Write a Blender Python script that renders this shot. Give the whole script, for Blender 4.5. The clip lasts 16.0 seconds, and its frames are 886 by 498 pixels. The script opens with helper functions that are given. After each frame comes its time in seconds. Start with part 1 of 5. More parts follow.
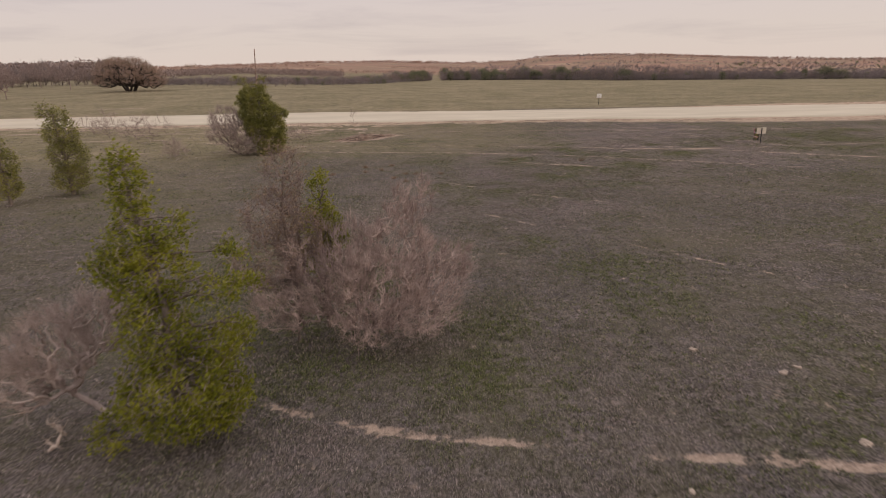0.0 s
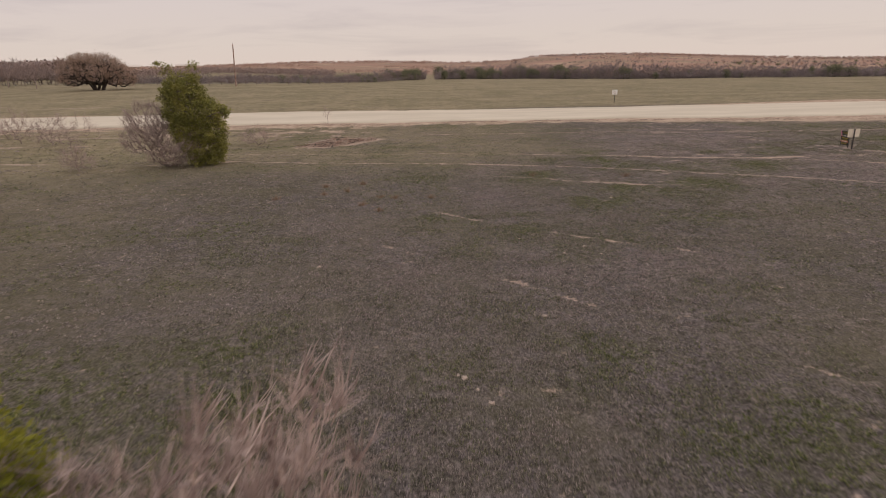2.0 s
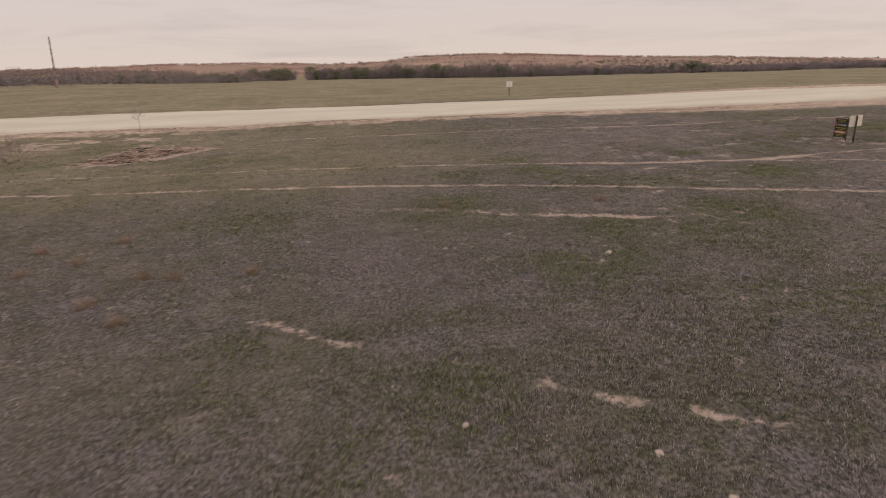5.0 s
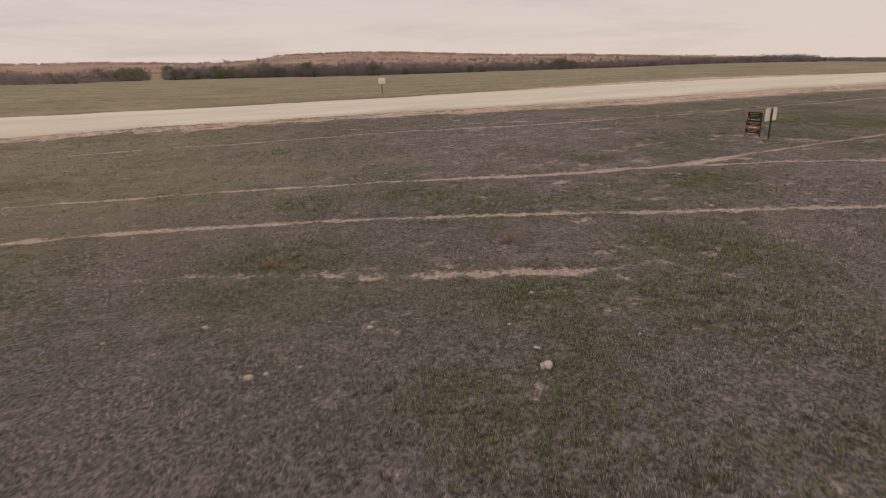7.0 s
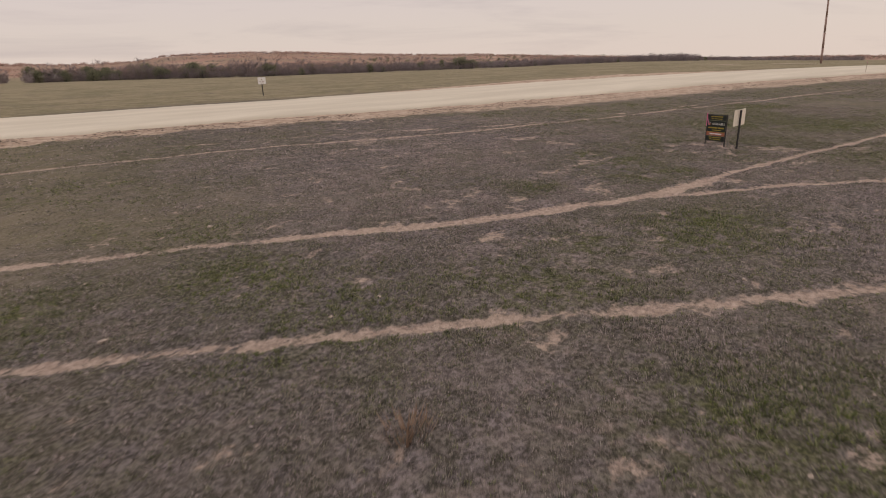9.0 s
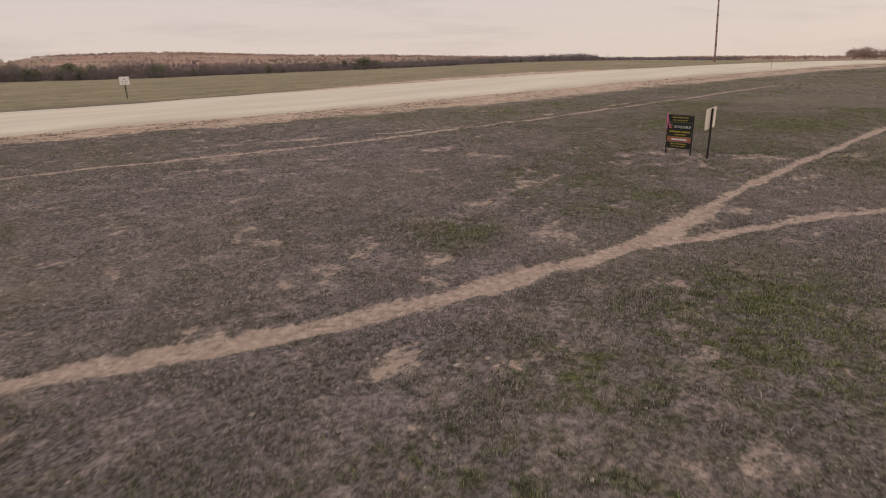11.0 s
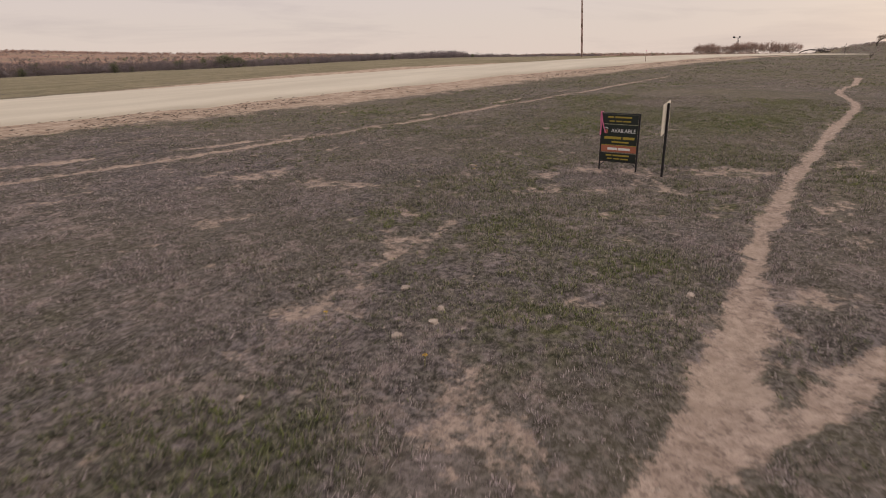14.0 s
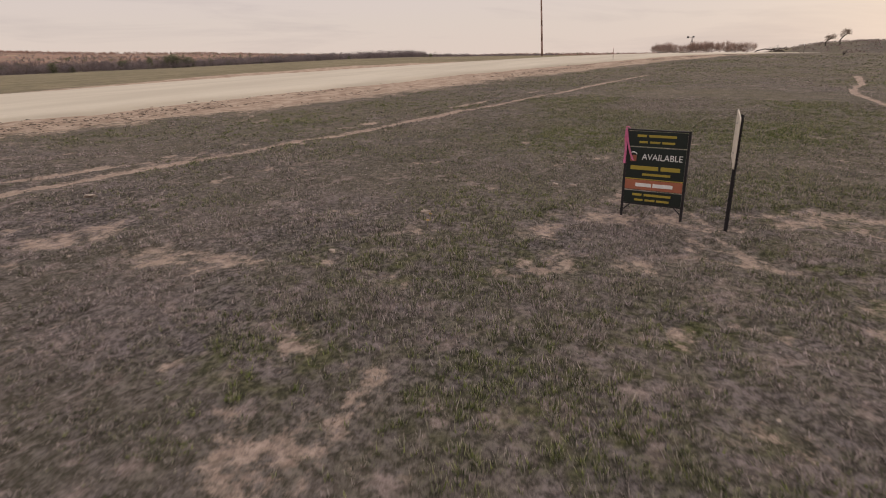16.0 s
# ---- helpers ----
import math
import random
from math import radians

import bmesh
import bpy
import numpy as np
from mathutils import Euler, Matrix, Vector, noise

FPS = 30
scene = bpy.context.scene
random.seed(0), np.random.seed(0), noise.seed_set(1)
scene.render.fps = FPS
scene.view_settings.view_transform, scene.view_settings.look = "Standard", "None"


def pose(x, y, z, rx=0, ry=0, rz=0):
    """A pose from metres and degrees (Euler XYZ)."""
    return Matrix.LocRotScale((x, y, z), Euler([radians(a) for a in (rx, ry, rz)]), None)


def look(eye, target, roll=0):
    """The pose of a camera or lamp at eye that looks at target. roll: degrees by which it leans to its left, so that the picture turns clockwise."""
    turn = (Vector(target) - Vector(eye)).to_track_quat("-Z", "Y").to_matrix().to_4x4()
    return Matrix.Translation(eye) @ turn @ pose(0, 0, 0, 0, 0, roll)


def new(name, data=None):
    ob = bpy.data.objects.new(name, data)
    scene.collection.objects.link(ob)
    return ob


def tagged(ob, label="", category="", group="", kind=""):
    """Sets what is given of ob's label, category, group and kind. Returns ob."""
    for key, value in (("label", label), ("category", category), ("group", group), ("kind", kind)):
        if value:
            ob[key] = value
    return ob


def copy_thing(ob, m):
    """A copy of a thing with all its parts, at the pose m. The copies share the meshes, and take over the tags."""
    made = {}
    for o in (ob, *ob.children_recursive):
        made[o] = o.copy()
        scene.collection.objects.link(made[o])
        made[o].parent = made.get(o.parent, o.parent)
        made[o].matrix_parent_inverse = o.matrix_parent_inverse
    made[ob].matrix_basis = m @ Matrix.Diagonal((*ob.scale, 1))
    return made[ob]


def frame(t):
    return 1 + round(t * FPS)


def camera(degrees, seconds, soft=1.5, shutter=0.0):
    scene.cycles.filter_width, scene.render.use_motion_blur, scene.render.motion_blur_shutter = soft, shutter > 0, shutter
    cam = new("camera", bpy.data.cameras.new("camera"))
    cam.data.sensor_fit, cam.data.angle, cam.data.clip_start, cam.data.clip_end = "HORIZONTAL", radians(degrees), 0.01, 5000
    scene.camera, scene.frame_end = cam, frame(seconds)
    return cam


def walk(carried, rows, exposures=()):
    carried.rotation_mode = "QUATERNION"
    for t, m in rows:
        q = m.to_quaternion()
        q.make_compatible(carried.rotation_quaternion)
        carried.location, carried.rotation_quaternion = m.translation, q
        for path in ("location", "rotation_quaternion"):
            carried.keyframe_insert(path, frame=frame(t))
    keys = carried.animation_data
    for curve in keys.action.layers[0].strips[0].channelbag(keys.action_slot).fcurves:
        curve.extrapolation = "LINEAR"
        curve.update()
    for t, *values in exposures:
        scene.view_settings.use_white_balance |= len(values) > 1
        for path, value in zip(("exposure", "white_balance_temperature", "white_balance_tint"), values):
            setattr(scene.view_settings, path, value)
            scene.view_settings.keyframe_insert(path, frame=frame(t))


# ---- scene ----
cam = camera(73.9, 16.0, soft=1.0, shutter=0.36)
METRES, EYE, TILT, LEAN, TURN = 47.5, 6.42, 0.0, 0.0, 0.0
ROWS = [
    (0.0, 0.0, 0.0, 0.0, -0.46, -18.27, 1.39),
    (0.5, 0.0009, 0.055, -0.0058, -0.51, -18.26, 1.39),
    (1.0, 0.0019, 0.1101, -0.0116, -0.57, -18.26, 1.41),
    (1.5, 0.0033, 0.1643, -0.0172, -0.7, -18.23, 1.47),
    (2.0, 0.0046, 0.2171, -0.023, -0.97, -18.24, 1.48),
    (2.5, 0.0061, 0.2672, -0.029, -1.35, -18.21, 1.5),
    (3.0, 0.0078, 0.3136, -0.0349, -2.04, -18.21, 1.5),
    (3.5, 0.0104, 0.356, -0.0409, -3.15, -18.2, 1.51),
    (4.0, 0.0145, 0.395, -0.0464, -4.99, -18.21, 1.57),
    (4.5, 0.02, 0.4287, -0.0509, -8.01, -18.26, 1.62),
    (5.0, 0.0285, 0.4624, -0.0544, -12.57, -18.38, 1.67),
    (7.5, 0.0888, 0.5986, -0.0671, -26.24, -18.93, 1.67),
    (8.0, 0.1051, 0.6267, -0.0693, -28.66, -19.01, 1.66),
    (8.5, 0.1246, 0.657, -0.0718, -31.27, -19.06, 1.68),
    (9.0, 0.1424, 0.683, -0.0741, -33.32, -19.07, 1.63),
    (11.5, 0.2199, 0.7737, -0.0858, -44.8, -19.27, 1.46),
    (12.0, 0.2339, 0.7861, -0.0879, -47.43, -19.33, 1.45),
    (12.5, 0.2448, 0.7951, -0.0895, -49.21, -19.42, 1.42),
    (13.0, 0.2569, 0.8045, -0.091, -50.93, -19.54, 1.38),
    (13.5, 0.2706, 0.8146, -0.0925, -52.4, -19.61, 1.34),
    (14.0, 0.2877, 0.8265, -0.094, -53.95, -19.67, 1.32),
    (14.5, 0.3044, 0.8375, -0.0955, -55.33, -19.74, 1.22),
    (15.0, 0.3214, 0.8481, -0.0971, -56.45, -19.74, 1.23),
    (15.5, 0.3378, 0.8581, -0.0986, -57.37, -19.75, 1.23),
    (16.0, 0.3522, 0.8667, -0.0994, -57.8, -19.75, 1.21),
]
walk(cam, [(t, pose(0, 0, EYE, TILT, LEAN, TURN) @ pose(METRES * x, METRES * y, METRES * z, 90 + pitch, roll, yaw)) for t, x, y, z, yaw, pitch, roll in ROWS], [(0, 0.33), (16, 0.33)])

# ---------------------------------------------------------------- sky and sun
SUN_AZ, SUN_EL = 105.0, 9.0
world = bpy.data.worlds.new("evening_sky")
scene.world = world
world.use_nodes = True
wt = world.node_tree
wt.nodes.clear()


def wnode(kind, **props):
    n = wt.nodes.new(kind)
    for k, v in props.items():
        n.inputs[k].default_value = v
    return n


tc = wnode("ShaderNodeTexCoord")
lift = wnode("ShaderNodeVectorMath")
lift.operation = "ADD"
lift.inputs[1].default_value = (0, 0, 0.045)
wt.links.new(tc.outputs["Generated"], lift.inputs[0])
sky = wnode("ShaderNodeTexSky")
sky.sky_type = "NISHITA"
sky.sun_disc = False
sky.sun_elevation = radians(SUN_EL)
sky.sun_rotation = radians(SUN_AZ)
sky.dust_density = 4.0
sky.ozone_density = 1.0
wt.links.new(lift.outputs[0], sky.inputs[0])
dim = wnode("ShaderNodeVectorMath")
dim.operation = "SCALE"
dim.inputs["Scale"].default_value = 0.10
wt.links.new(sky.outputs[0], dim.inputs[0])
# high thin evening overcast that veils the blue
sep = wnode("ShaderNodeSeparateXYZ")
wt.links.new(lift.outputs[0], sep.inputs[0])
veil = wnode("ShaderNodeValToRGB")
cr = veil.color_ramp
cr.elements[0].position, cr.elements[0].color = 0.0, (0.60, 0.490, 0.430, 1)
cr.elements[1].position, cr.elements[1].color = 1.0, (0.92, 0.86, 0.88, 1)
for p, c in ((0.07, (0.575, 0.490, 0.442, 1)), (0.14, (0.555, 0.480, 0.462, 1)), (0.3, (0.62, 0.55, 0.545, 1))):
    e = cr.elements.new(p)
    e.color = c
wt.links.new(sep.outputs["Z"], veil.inputs[0])
stretch = wnode("ShaderNodeMapping")
stretch.inputs["Scale"].default_value = (1.5, 1.5, 13.0)
wt.links.new(lift.outputs[0], stretch.inputs[0])
streak = wnode("ShaderNodeTexNoise", Scale=2.2, Detail=6.0, Roughness=0.6, Distortion=0.4)
wt.links.new(stretch.outputs[0], streak.inputs["Vector"])
sramp = wnode("ShaderNodeValToRGB")
sramp.color_ramp.elements[0].position, sramp.color_ramp.elements[0].color = 0.50, (1, 1, 1, 1)
sramp.color_ramp.elements[1].position, sramp.color_ramp.elements[1].color = 0.72, (0.84, 0.84, 0.87, 1)
wt.links.new(streak.outputs[0], sramp.inputs[0])
cloud = wnode("ShaderNodeMix")
cloud.data_type, cloud.blend_type = "RGBA", "MULTIPLY"
cloud.inputs[0].default_value = 0.8
wt.links.new(veil.outputs[0], cloud.inputs[6])
wt.links.new(sramp.outputs[0], cloud.inputs[7])
mixsky = wnode("ShaderNodeMix")
mixsky.data_type = "RGBA"
mixsky.inputs[0].default_value = 0.965
wt.links.new(dim.outputs[0], mixsky.inputs[6])
wt.links.new(cloud.outputs[2], mixsky.inputs[7])
back = wnode("ShaderNodeBackground", Strength=1.0)
wt.links.new(mixsky.outputs[2], back.inputs[0])
wout = wnode("ShaderNodeOutputWorld")
wt.links.new(back.outputs[0], wout.inputs[0])

sun = new("sun", bpy.data.lights.new("sun", "SUN"))
sun.data.energy, sun.data.angle, sun.data.color = 0.7, radians(14), (1.0, 0.80, 0.62)
sd = Vector((math.sin(radians(SUN_AZ)) * math.cos(radians(SUN_EL)), math.cos(radians(SUN_AZ)) * math.cos(radians(SUN_EL)), math.sin(radians(SUN_EL))))
sun.matrix_world = look((0, 0, 60), Vector((0, 0, 60)) - sd)

# ---------------------------------------------------------------- materials


class Mat:
    """A small builder of node materials."""

    def __init__(self, name, rough=0.9, spec=0.2, metal=0.0):
        self.m = bpy.data.materials.new(name)
        self.m.use_nodes = True
        self.t = self.m.node_tree
        self.b = self.t.nodes["Principled BSDF"]
        self.b.inputs["Roughness"].default_value = rough
        self.b.inputs["Specular IOR Level"].default_value = spec
        self.b.inputs["Metallic"].default_value = metal
        geo = self.t.nodes.new("ShaderNodeNewGeometry")
        self.pos, self.isl = geo.outputs["Position"], geo.outputs["Random Per Island"]

    def link(self, a, b):
        self.t.links.new(a, b)

    def val(self, sock, x):
        if isinstance(x, (int, float)):
            sock.default_value = x
        elif isinstance(x, tuple):
            sock.default_value = (*x, 1)
        else:
            self.link(x, sock)

    def noise(self, scale, detail=4.0, rough=0.55, squash=None):
        n = self.t.nodes.new("ShaderNodeTexNoise")
        n.inputs["Scale"].default_value, n.inputs["Detail"].default_value, n.inputs["Roughness"].default_value = scale, detail, rough
        v = self.pos
        if squash:
            mp = self.t.nodes.new("ShaderNodeMapping")
            mp.inputs["Scale"].default_value = squash
            self.link(self.pos, mp.inputs[0])
            v = mp.outputs[0]
        self.link(v, n.inputs["Vector"])
        return n.outputs[0]

    def ramp(self, x, lo, hi):
        n = self.t.nodes.new("ShaderNodeMapRange")
        n.interpolation_type = "SMOOTHSTEP"
        n.inputs[1].default_value, n.inputs[2].default_value = lo, hi
        self.link(x, n.inputs[0])
        return n.outputs[0]

    def math(self, op, a, b):
        n = self.t.nodes.new("ShaderNodeMath")
        n.operation = op
        self.val(n.inputs[0], a)
        self.val(n.inputs[1], b)
        return n.outputs[0]

    def mix(self, f, a, b):
        n = self.t.nodes.new("ShaderNodeMix")
        n.data_type = "RGBA"
        self.val(n.inputs[0], f)
        self.val(n.inputs[6], a)
        self.val(n.inputs[7], b)
        return n.outputs[2]

    def attr(self, name):
        n = self.t.nodes.new("ShaderNodeAttribute")
        n.attribute_name = name
        return n.outputs["Fac"]

    def rnd(self):
        n = self.t.nodes.new("ShaderNodeObjectInfo")
        return n.outputs["Random"]

    def bump(self, h, dist=0.02, strength=0.6):
        n = self.t.nodes.new("ShaderNodeBump")
        n.inputs["Strength"].default_value, n.inputs["Distance"].default_value = strength, dist
        self.link(h, n.inputs["Height"])
        self.link(n.outputs[0], self.b.inputs["Normal"])

    def color(self, c):
        self.val(self.b.inputs["Base Color"], c)
        return self

    def leafy(self, c, amount=0.4):
        """Mixes light that comes through a thin leaf into the surface."""
        self.color(c)
        tr = self.t.nodes.new("ShaderNodeBsdfTranslucent")
        self.val(tr.inputs[0], c)
        mx = self.t.nodes.new("ShaderNodeMixShader")
        mx.inputs[0].default_value = amount
        self.link(self.b.outputs[0], mx.inputs[1])
        self.link(tr.outputs[0], mx.inputs[2])
        self.link(mx.outputs[0], self.t.nodes["Material Output"].inputs[0])
        return self


def sward(m):
    """Colour of the grazed winter turf: mauve-grey litter, olive tufts, green flushes."""
    big, mid, tuft, fine, grain = m.noise(0.16, 3), m.noise(0.9, 5, 0.65), m.noise(4.2, 5, 0.7), m.noise(19.0, 6, 0.78), m.noise(60.0, 3, 0.7)
    dry, grown = m.attr("dry"), m.attr("grown")
    speck = m.ramp(fine, 0.40, 0.62)
    bare_of = m.math("SUBTRACT", 1.0, m.math("MULTIPLY", grown, 0.45))
    c = m.mix(speck, (0.034, 0.030, 0.032), (0.246, 0.205, 0.209))
    olive = m.mix(speck, (0.022, 0.022, 0.014), (0.140, 0.128, 0.080))
    c = m.mix(m.math("MULTIPLY", m.ramp(tuft, 0.40, 0.58), m.math("MULTIPLY", bare_of, m.math("SUBTRACT", 0.85, m.math("MULTIPLY", dry, 0.25)))), c, olive)
    c = m.mix(m.math("MULTIPLY", m.ramp(m.noise(0.55, 5, 0.65), 0.44, 0.60), m.math("MULTIPLY", bare_of, m.math("SUBTRACT", 0.62, m.math("MULTIPLY", dry, 0.30)))), c, olive)
    c = m.mix(m.math("MULTIPLY", m.ramp(mid, 0.50, 0.64), m.math("ADD", 0.30, m.math("MULTIPLY", dry, 0.4))), c, m.mix(speck, (0.115, 0.092, 0.092), (0.310, 0.250, 0.243)))
    c = m.mix(m.math("MULTIPLY", m.ramp(m.noise(2.7, 6, 0.75), 0.50, 0.62), m.math("ADD", 0.40, m.math("MULTIPLY", dry, 0.15))), c, m.mix(speck, (0.130, 0.104, 0.100), (0.330, 0.265, 0.250)))
    c = m.mix(m.math("MULTIPLY", m.ramp(m.noise(3.3, 6, 0.75, (1, 1, 1.3)), 0.52, 0.64), m.math("MULTIPLY", bare_of, 0.6)), c, (0.027, 0.024, 0.021))
    c = m.mix(m.math("MULTIPLY", m.ramp(grain, 0.5, 0.70), m.math("ADD", 0.34, m.math("MULTIPLY", dry, 0.2))), c, (0.31, 0.25, 0.225))
    c = m.mix(m.math("MULTIPLY", m.ramp(big, 0.48, 0.64), 0.3), c, (0.100, 0.092, 0.052))
    fleck = m.math("ADD", m.math("MULTIPLY", m.noise(1.5, 6, 0.7), 0.6), m.math("MULTIPLY", m.noise(7.0, 4, 0.7), 0.4))
    c = m.mix(m.math("MULTIPLY", m.ramp(m.math("ADD", fleck, m.math("MULTIPLY", dry, 0.03)), 0.555, 0.62), m.math("ADD", 0.40, m.math("MULTIPLY", dry, 0.3))), c, m.mix(speck, (0.22, 0.168, 0.152), (0.44, 0.342, 0.305)))
    band = m.mix(m.ramp(m.math("ADD", m.math("MULTIPLY", m.noise(0.12, 5, 0.6), 0.35), m.math("MULTIPLY", m.noise(1.1, 6, 0.8), 0.65)), 0.36, 0.62), (0.158, 0.138, 0.080), (0.298, 0.244, 0.158))
    c = m.mix(m.math("MULTIPLY", m.attr("lush"), m.ramp(m.noise(0.5, 5, 0.6), 0.15, 0.5)), c, band)
    # green flushes, kept dark so some spots also put shade into the turf
    c = m.mix(m.math("MULTIPLY", m.attr("flush"), m.ramp(m.noise(4.0, 4, 0.7), 0.40, 0.66)), c, m.mix(speck, (0.040, 0.044, 0.018), (0.135, 0.136, 0.054)))
    return c


gm = Mat("turf_and_soil", 0.97, 0.04)
soil_c = gm.mix(gm.ramp(gm.noise(9, 5, 0.65), 0.3, 0.7), (0.315, 0.234, 0.184), (0.53, 0.405, 0.325))
soil_c = gm.mix(gm.math("MULTIPLY", gm.ramp(gm.noise(17, 6, 0.75), 0.48, 0.62), 0.65), soil_c, (0.16, 0.12, 0.10))
soil_c = gm.mix(gm.math("MULTIPLY", gm.ramp(gm.noise(1.1, 3), 0.4, 0.65), 0.5), soil_c, (0.46, 0.352, 0.272))
chalk_c = gm.mix(gm.ramp(gm.noise(2.4, 6, 0.7), 0.36, 0.62), (0.33, 0.235, 0.172), (0.52, 0.402, 0.305))
soil_c = gm.mix(gm.attr("chalk"), soil_c, chalk_c)
soil_f = gm.math("ADD", gm.attr("soil"), gm.math("MULTIPLY", gm.math("SUBTRACT", gm.noise(6.5, 8, 0.8), 0.5), 1.9))
soil_f = gm.ramp(soil_f, 0.45, 0.72)
turf = sward(gm)
# reddish dry grass of the far hills, with low sunlight painted into its tone
sunlit_rust = gm.mix(gm.ramp(gm.noise(0.02, 5, 0.65), 0.38, 0.62), (0.330, 0.206, 0.155), (0.275, 0.200, 0.142))
# sandy patches, coloured as if sunlit
sunlit_rust = gm.mix(gm.ramp(gm.noise(0.009, 5, 0.6), 0.55, 0.68), sunlit_rust, (0.44, 0.315, 0.225))
turf = gm.mix(gm.attr("sunlit_rust"), turf, sunlit_rust)
gm.color(gm.mix(soil_f, turf, soil_c))
gm.bump(gm.math("ADD", gm.noise(12, 6, 0.75), gm.math("MULTIPLY", gm.noise(60, 3), 0.5)), 0.05, 0.9)
M_GROUND = gm.m

bm_ = Mat("grass_blades", 0.8, 0.2)
straw = bm_.mix(bm_.isl, (0.13, 0.107, 0.106), (0.60, 0.492, 0.468))
olive_ = bm_.mix(bm_.isl, (0.048, 0.050, 0.038), (0.285, 0.266, 0.196))
green_ = bm_.mix(bm_.isl, (0.046, 0.062, 0.022), (0.262, 0.290, 0.088))
bc = bm_.mix(bm_.ramp(bm_.attr("green"), 0.30, 0.58), straw, olive_)
bc = bm_.mix(bm_.ramp(bm_.attr("green"), 0.58, 0.78), bc, green_)
bc = bm_.mix(bm_.math("MULTIPLY", bm_.ramp(bm_.attr("tip"), 0.35, 1.0), bm_.ramp(bm_.isl, 0.40, 0.85)), bc, (0.58, 0.48, 0.40))
bm_.leafy(bc, 0.25)
M_BLADE = bm_.m

rm = Mat("caliche_gravel", 0.95, 0.1)
rc = rm.mix(rm.ramp(rm.noise(0.35, 4, 0.6, (0.25, 1, 1)), 0.35, 0.7), (0.515, 0.450, 0.350), (0.60, 0.530, 0.418))
rc = rm.mix(rm.math("MULTIPLY", rm.ramp(rm.noise(12, 5, 0.7), 0.5, 0.75), 0.5), rc, (0.51, 0.42, 0.335))
rm.color(rc)
rm.bump(rm.noise(25, 5, 0.7), 0.02, 0.6)
M_ROAD = rm.m


def bark(name, a, b, scale=9.0):
    m = Mat(name, 0.9, 0.15)
    m.color(m.mix(m.ramp(m.noise(scale, 5, 0.65, (1, 1, 0.3)), 0.35, 0.68), a, b))
    m.bump(m.noise(scale * 3, 4, 0.6, (1, 1, 0.25)), 0.01, 0.5)
    return m.m


M_TWIG = bark("grey_twigs", (0.29, 0.225, 0.198), (0.50, 0.40, 0.355), 4)
M_TWIG_PINK = bark("pinkish_twigs", (0.27, 0.20, 0.178), (0.54, 0.42, 0.37), 3)
# brown twigs near and far, lightened to put distance haze into the colour
M_TWIG_DARK = bark("brown_twigs", (0.200, 0.152, 0.138), (0.345, 0.265, 0.238), 2)
# far twigs only: the mauve-grey cast is painted distance haze
M_TWIG_HAZED = bark("hazed_mauve_grey_twigs", (0.158, 0.130, 0.130), (0.290, 0.238, 0.232), 0.4)
M_TWIG_RUST = bark("rusty_twigs", (0.30, 0.205, 0.168), (0.47, 0.335, 0.275), 0.6)
M_TWIG_RED = bark("reddish_dead_twigs", (0.20, 0.122, 0.098), (0.44, 0.300, 0.225), 3)
M_BARK = bark("grey_bark", (0.13, 0.10, 0.085), (0.27, 0.22, 0.19), 12)
M_BARK_DARK = bark("dark_bark", (0.035, 0.028, 0.024), (0.085, 0.068, 0.058), 6)
M_DEADWOOD = bark("bleached_deadwood", (0.34, 0.265, 0.215), (0.60, 0.480, 0.395), 8)
# weathered wood, its pinkish lightness is evening light put into the colour
M_POLE = bark("weathered_lit_pole_wood", (0.23, 0.150, 0.122), (0.36, 0.250, 0.205), 6)


def foliage(name, a, b, c, amount=0.4):
    m = Mat(name, 0.6, 0.3)
    col = m.mix(m.isl, a, b)
    col = m.mix(m.ramp(m.noise(1.4, 3), 0.48, 0.66), col, c)
    m.leafy(col, amount)
    return m.m


M_LEAF_LIME = foliage("yellow_green_leaves", (0.115, 0.13, 0.013), (0.27, 0.27, 0.024), (0.30, 0.29, 0.03))
M_LEAF_GREEN = foliage("olive_green_leaves", (0.118, 0.124, 0.036), (0.285, 0.270, 0.068), (0.33, 0.300, 0.08))
# far evergreens, colour raised partly to stand in for distance haze
M_LEAF_DARK = foliage("dark_evergreen_leaves", (0.105, 0.112, 0.066), (0.195, 0.196, 0.112), (0.21, 0.205, 0.12), 0.25)
M_LEAF_RUSSET = foliage("russet_oak_leaves", (0.22, 0.160, 0.118), (0.36, 0.262, 0.190), (0.28, 0.21, 0.145), 0.25)
M_LEAF_BROWN = foliage("dry_brown_leaves", (0.21, 0.135, 0.09), (0.34, 0.24, 0.165), (0.27, 0.20, 0.12), 0.3)


def paint(name, c, rough=0.5, spec=0.4, dirt=0.25, metal=0.0):
    m = Mat(name, rough, spec, metal)
    d = tuple(v * (1 - dirt) for v in c)
    m.color(m.mix(m.ramp(m.noise(14, 5, 0.65), 0.35, 0.7), c, d))
    m.bump(m.noise(60, 3), 0.001, 0.3)
    return m.m


M_BLACK = paint("black_sign_face", (0.012, 0.018, 0.014), 0.45, 0.4)
M_IRON = paint("dark_painted_iron", (0.020, 0.016, 0.018), 0.55, 0.4)
M_ORANGE = paint("faded_orange_band", (0.37, 0.125, 0.07), 0.5, 0.4, 0.15)
M_WHITE = paint("white_sign_paint", (0.74, 0.71, 0.68), 0.5, 0.4, 0.12)
M_CREAM = paint("cream_sign_back", (0.66, 0.58, 0.47), 0.6, 0.3, 0.15)
M_YELLOW = paint("yellow_lettering", (0.36, 0.275, 0.045), 0.5, 0.3, 0.1)
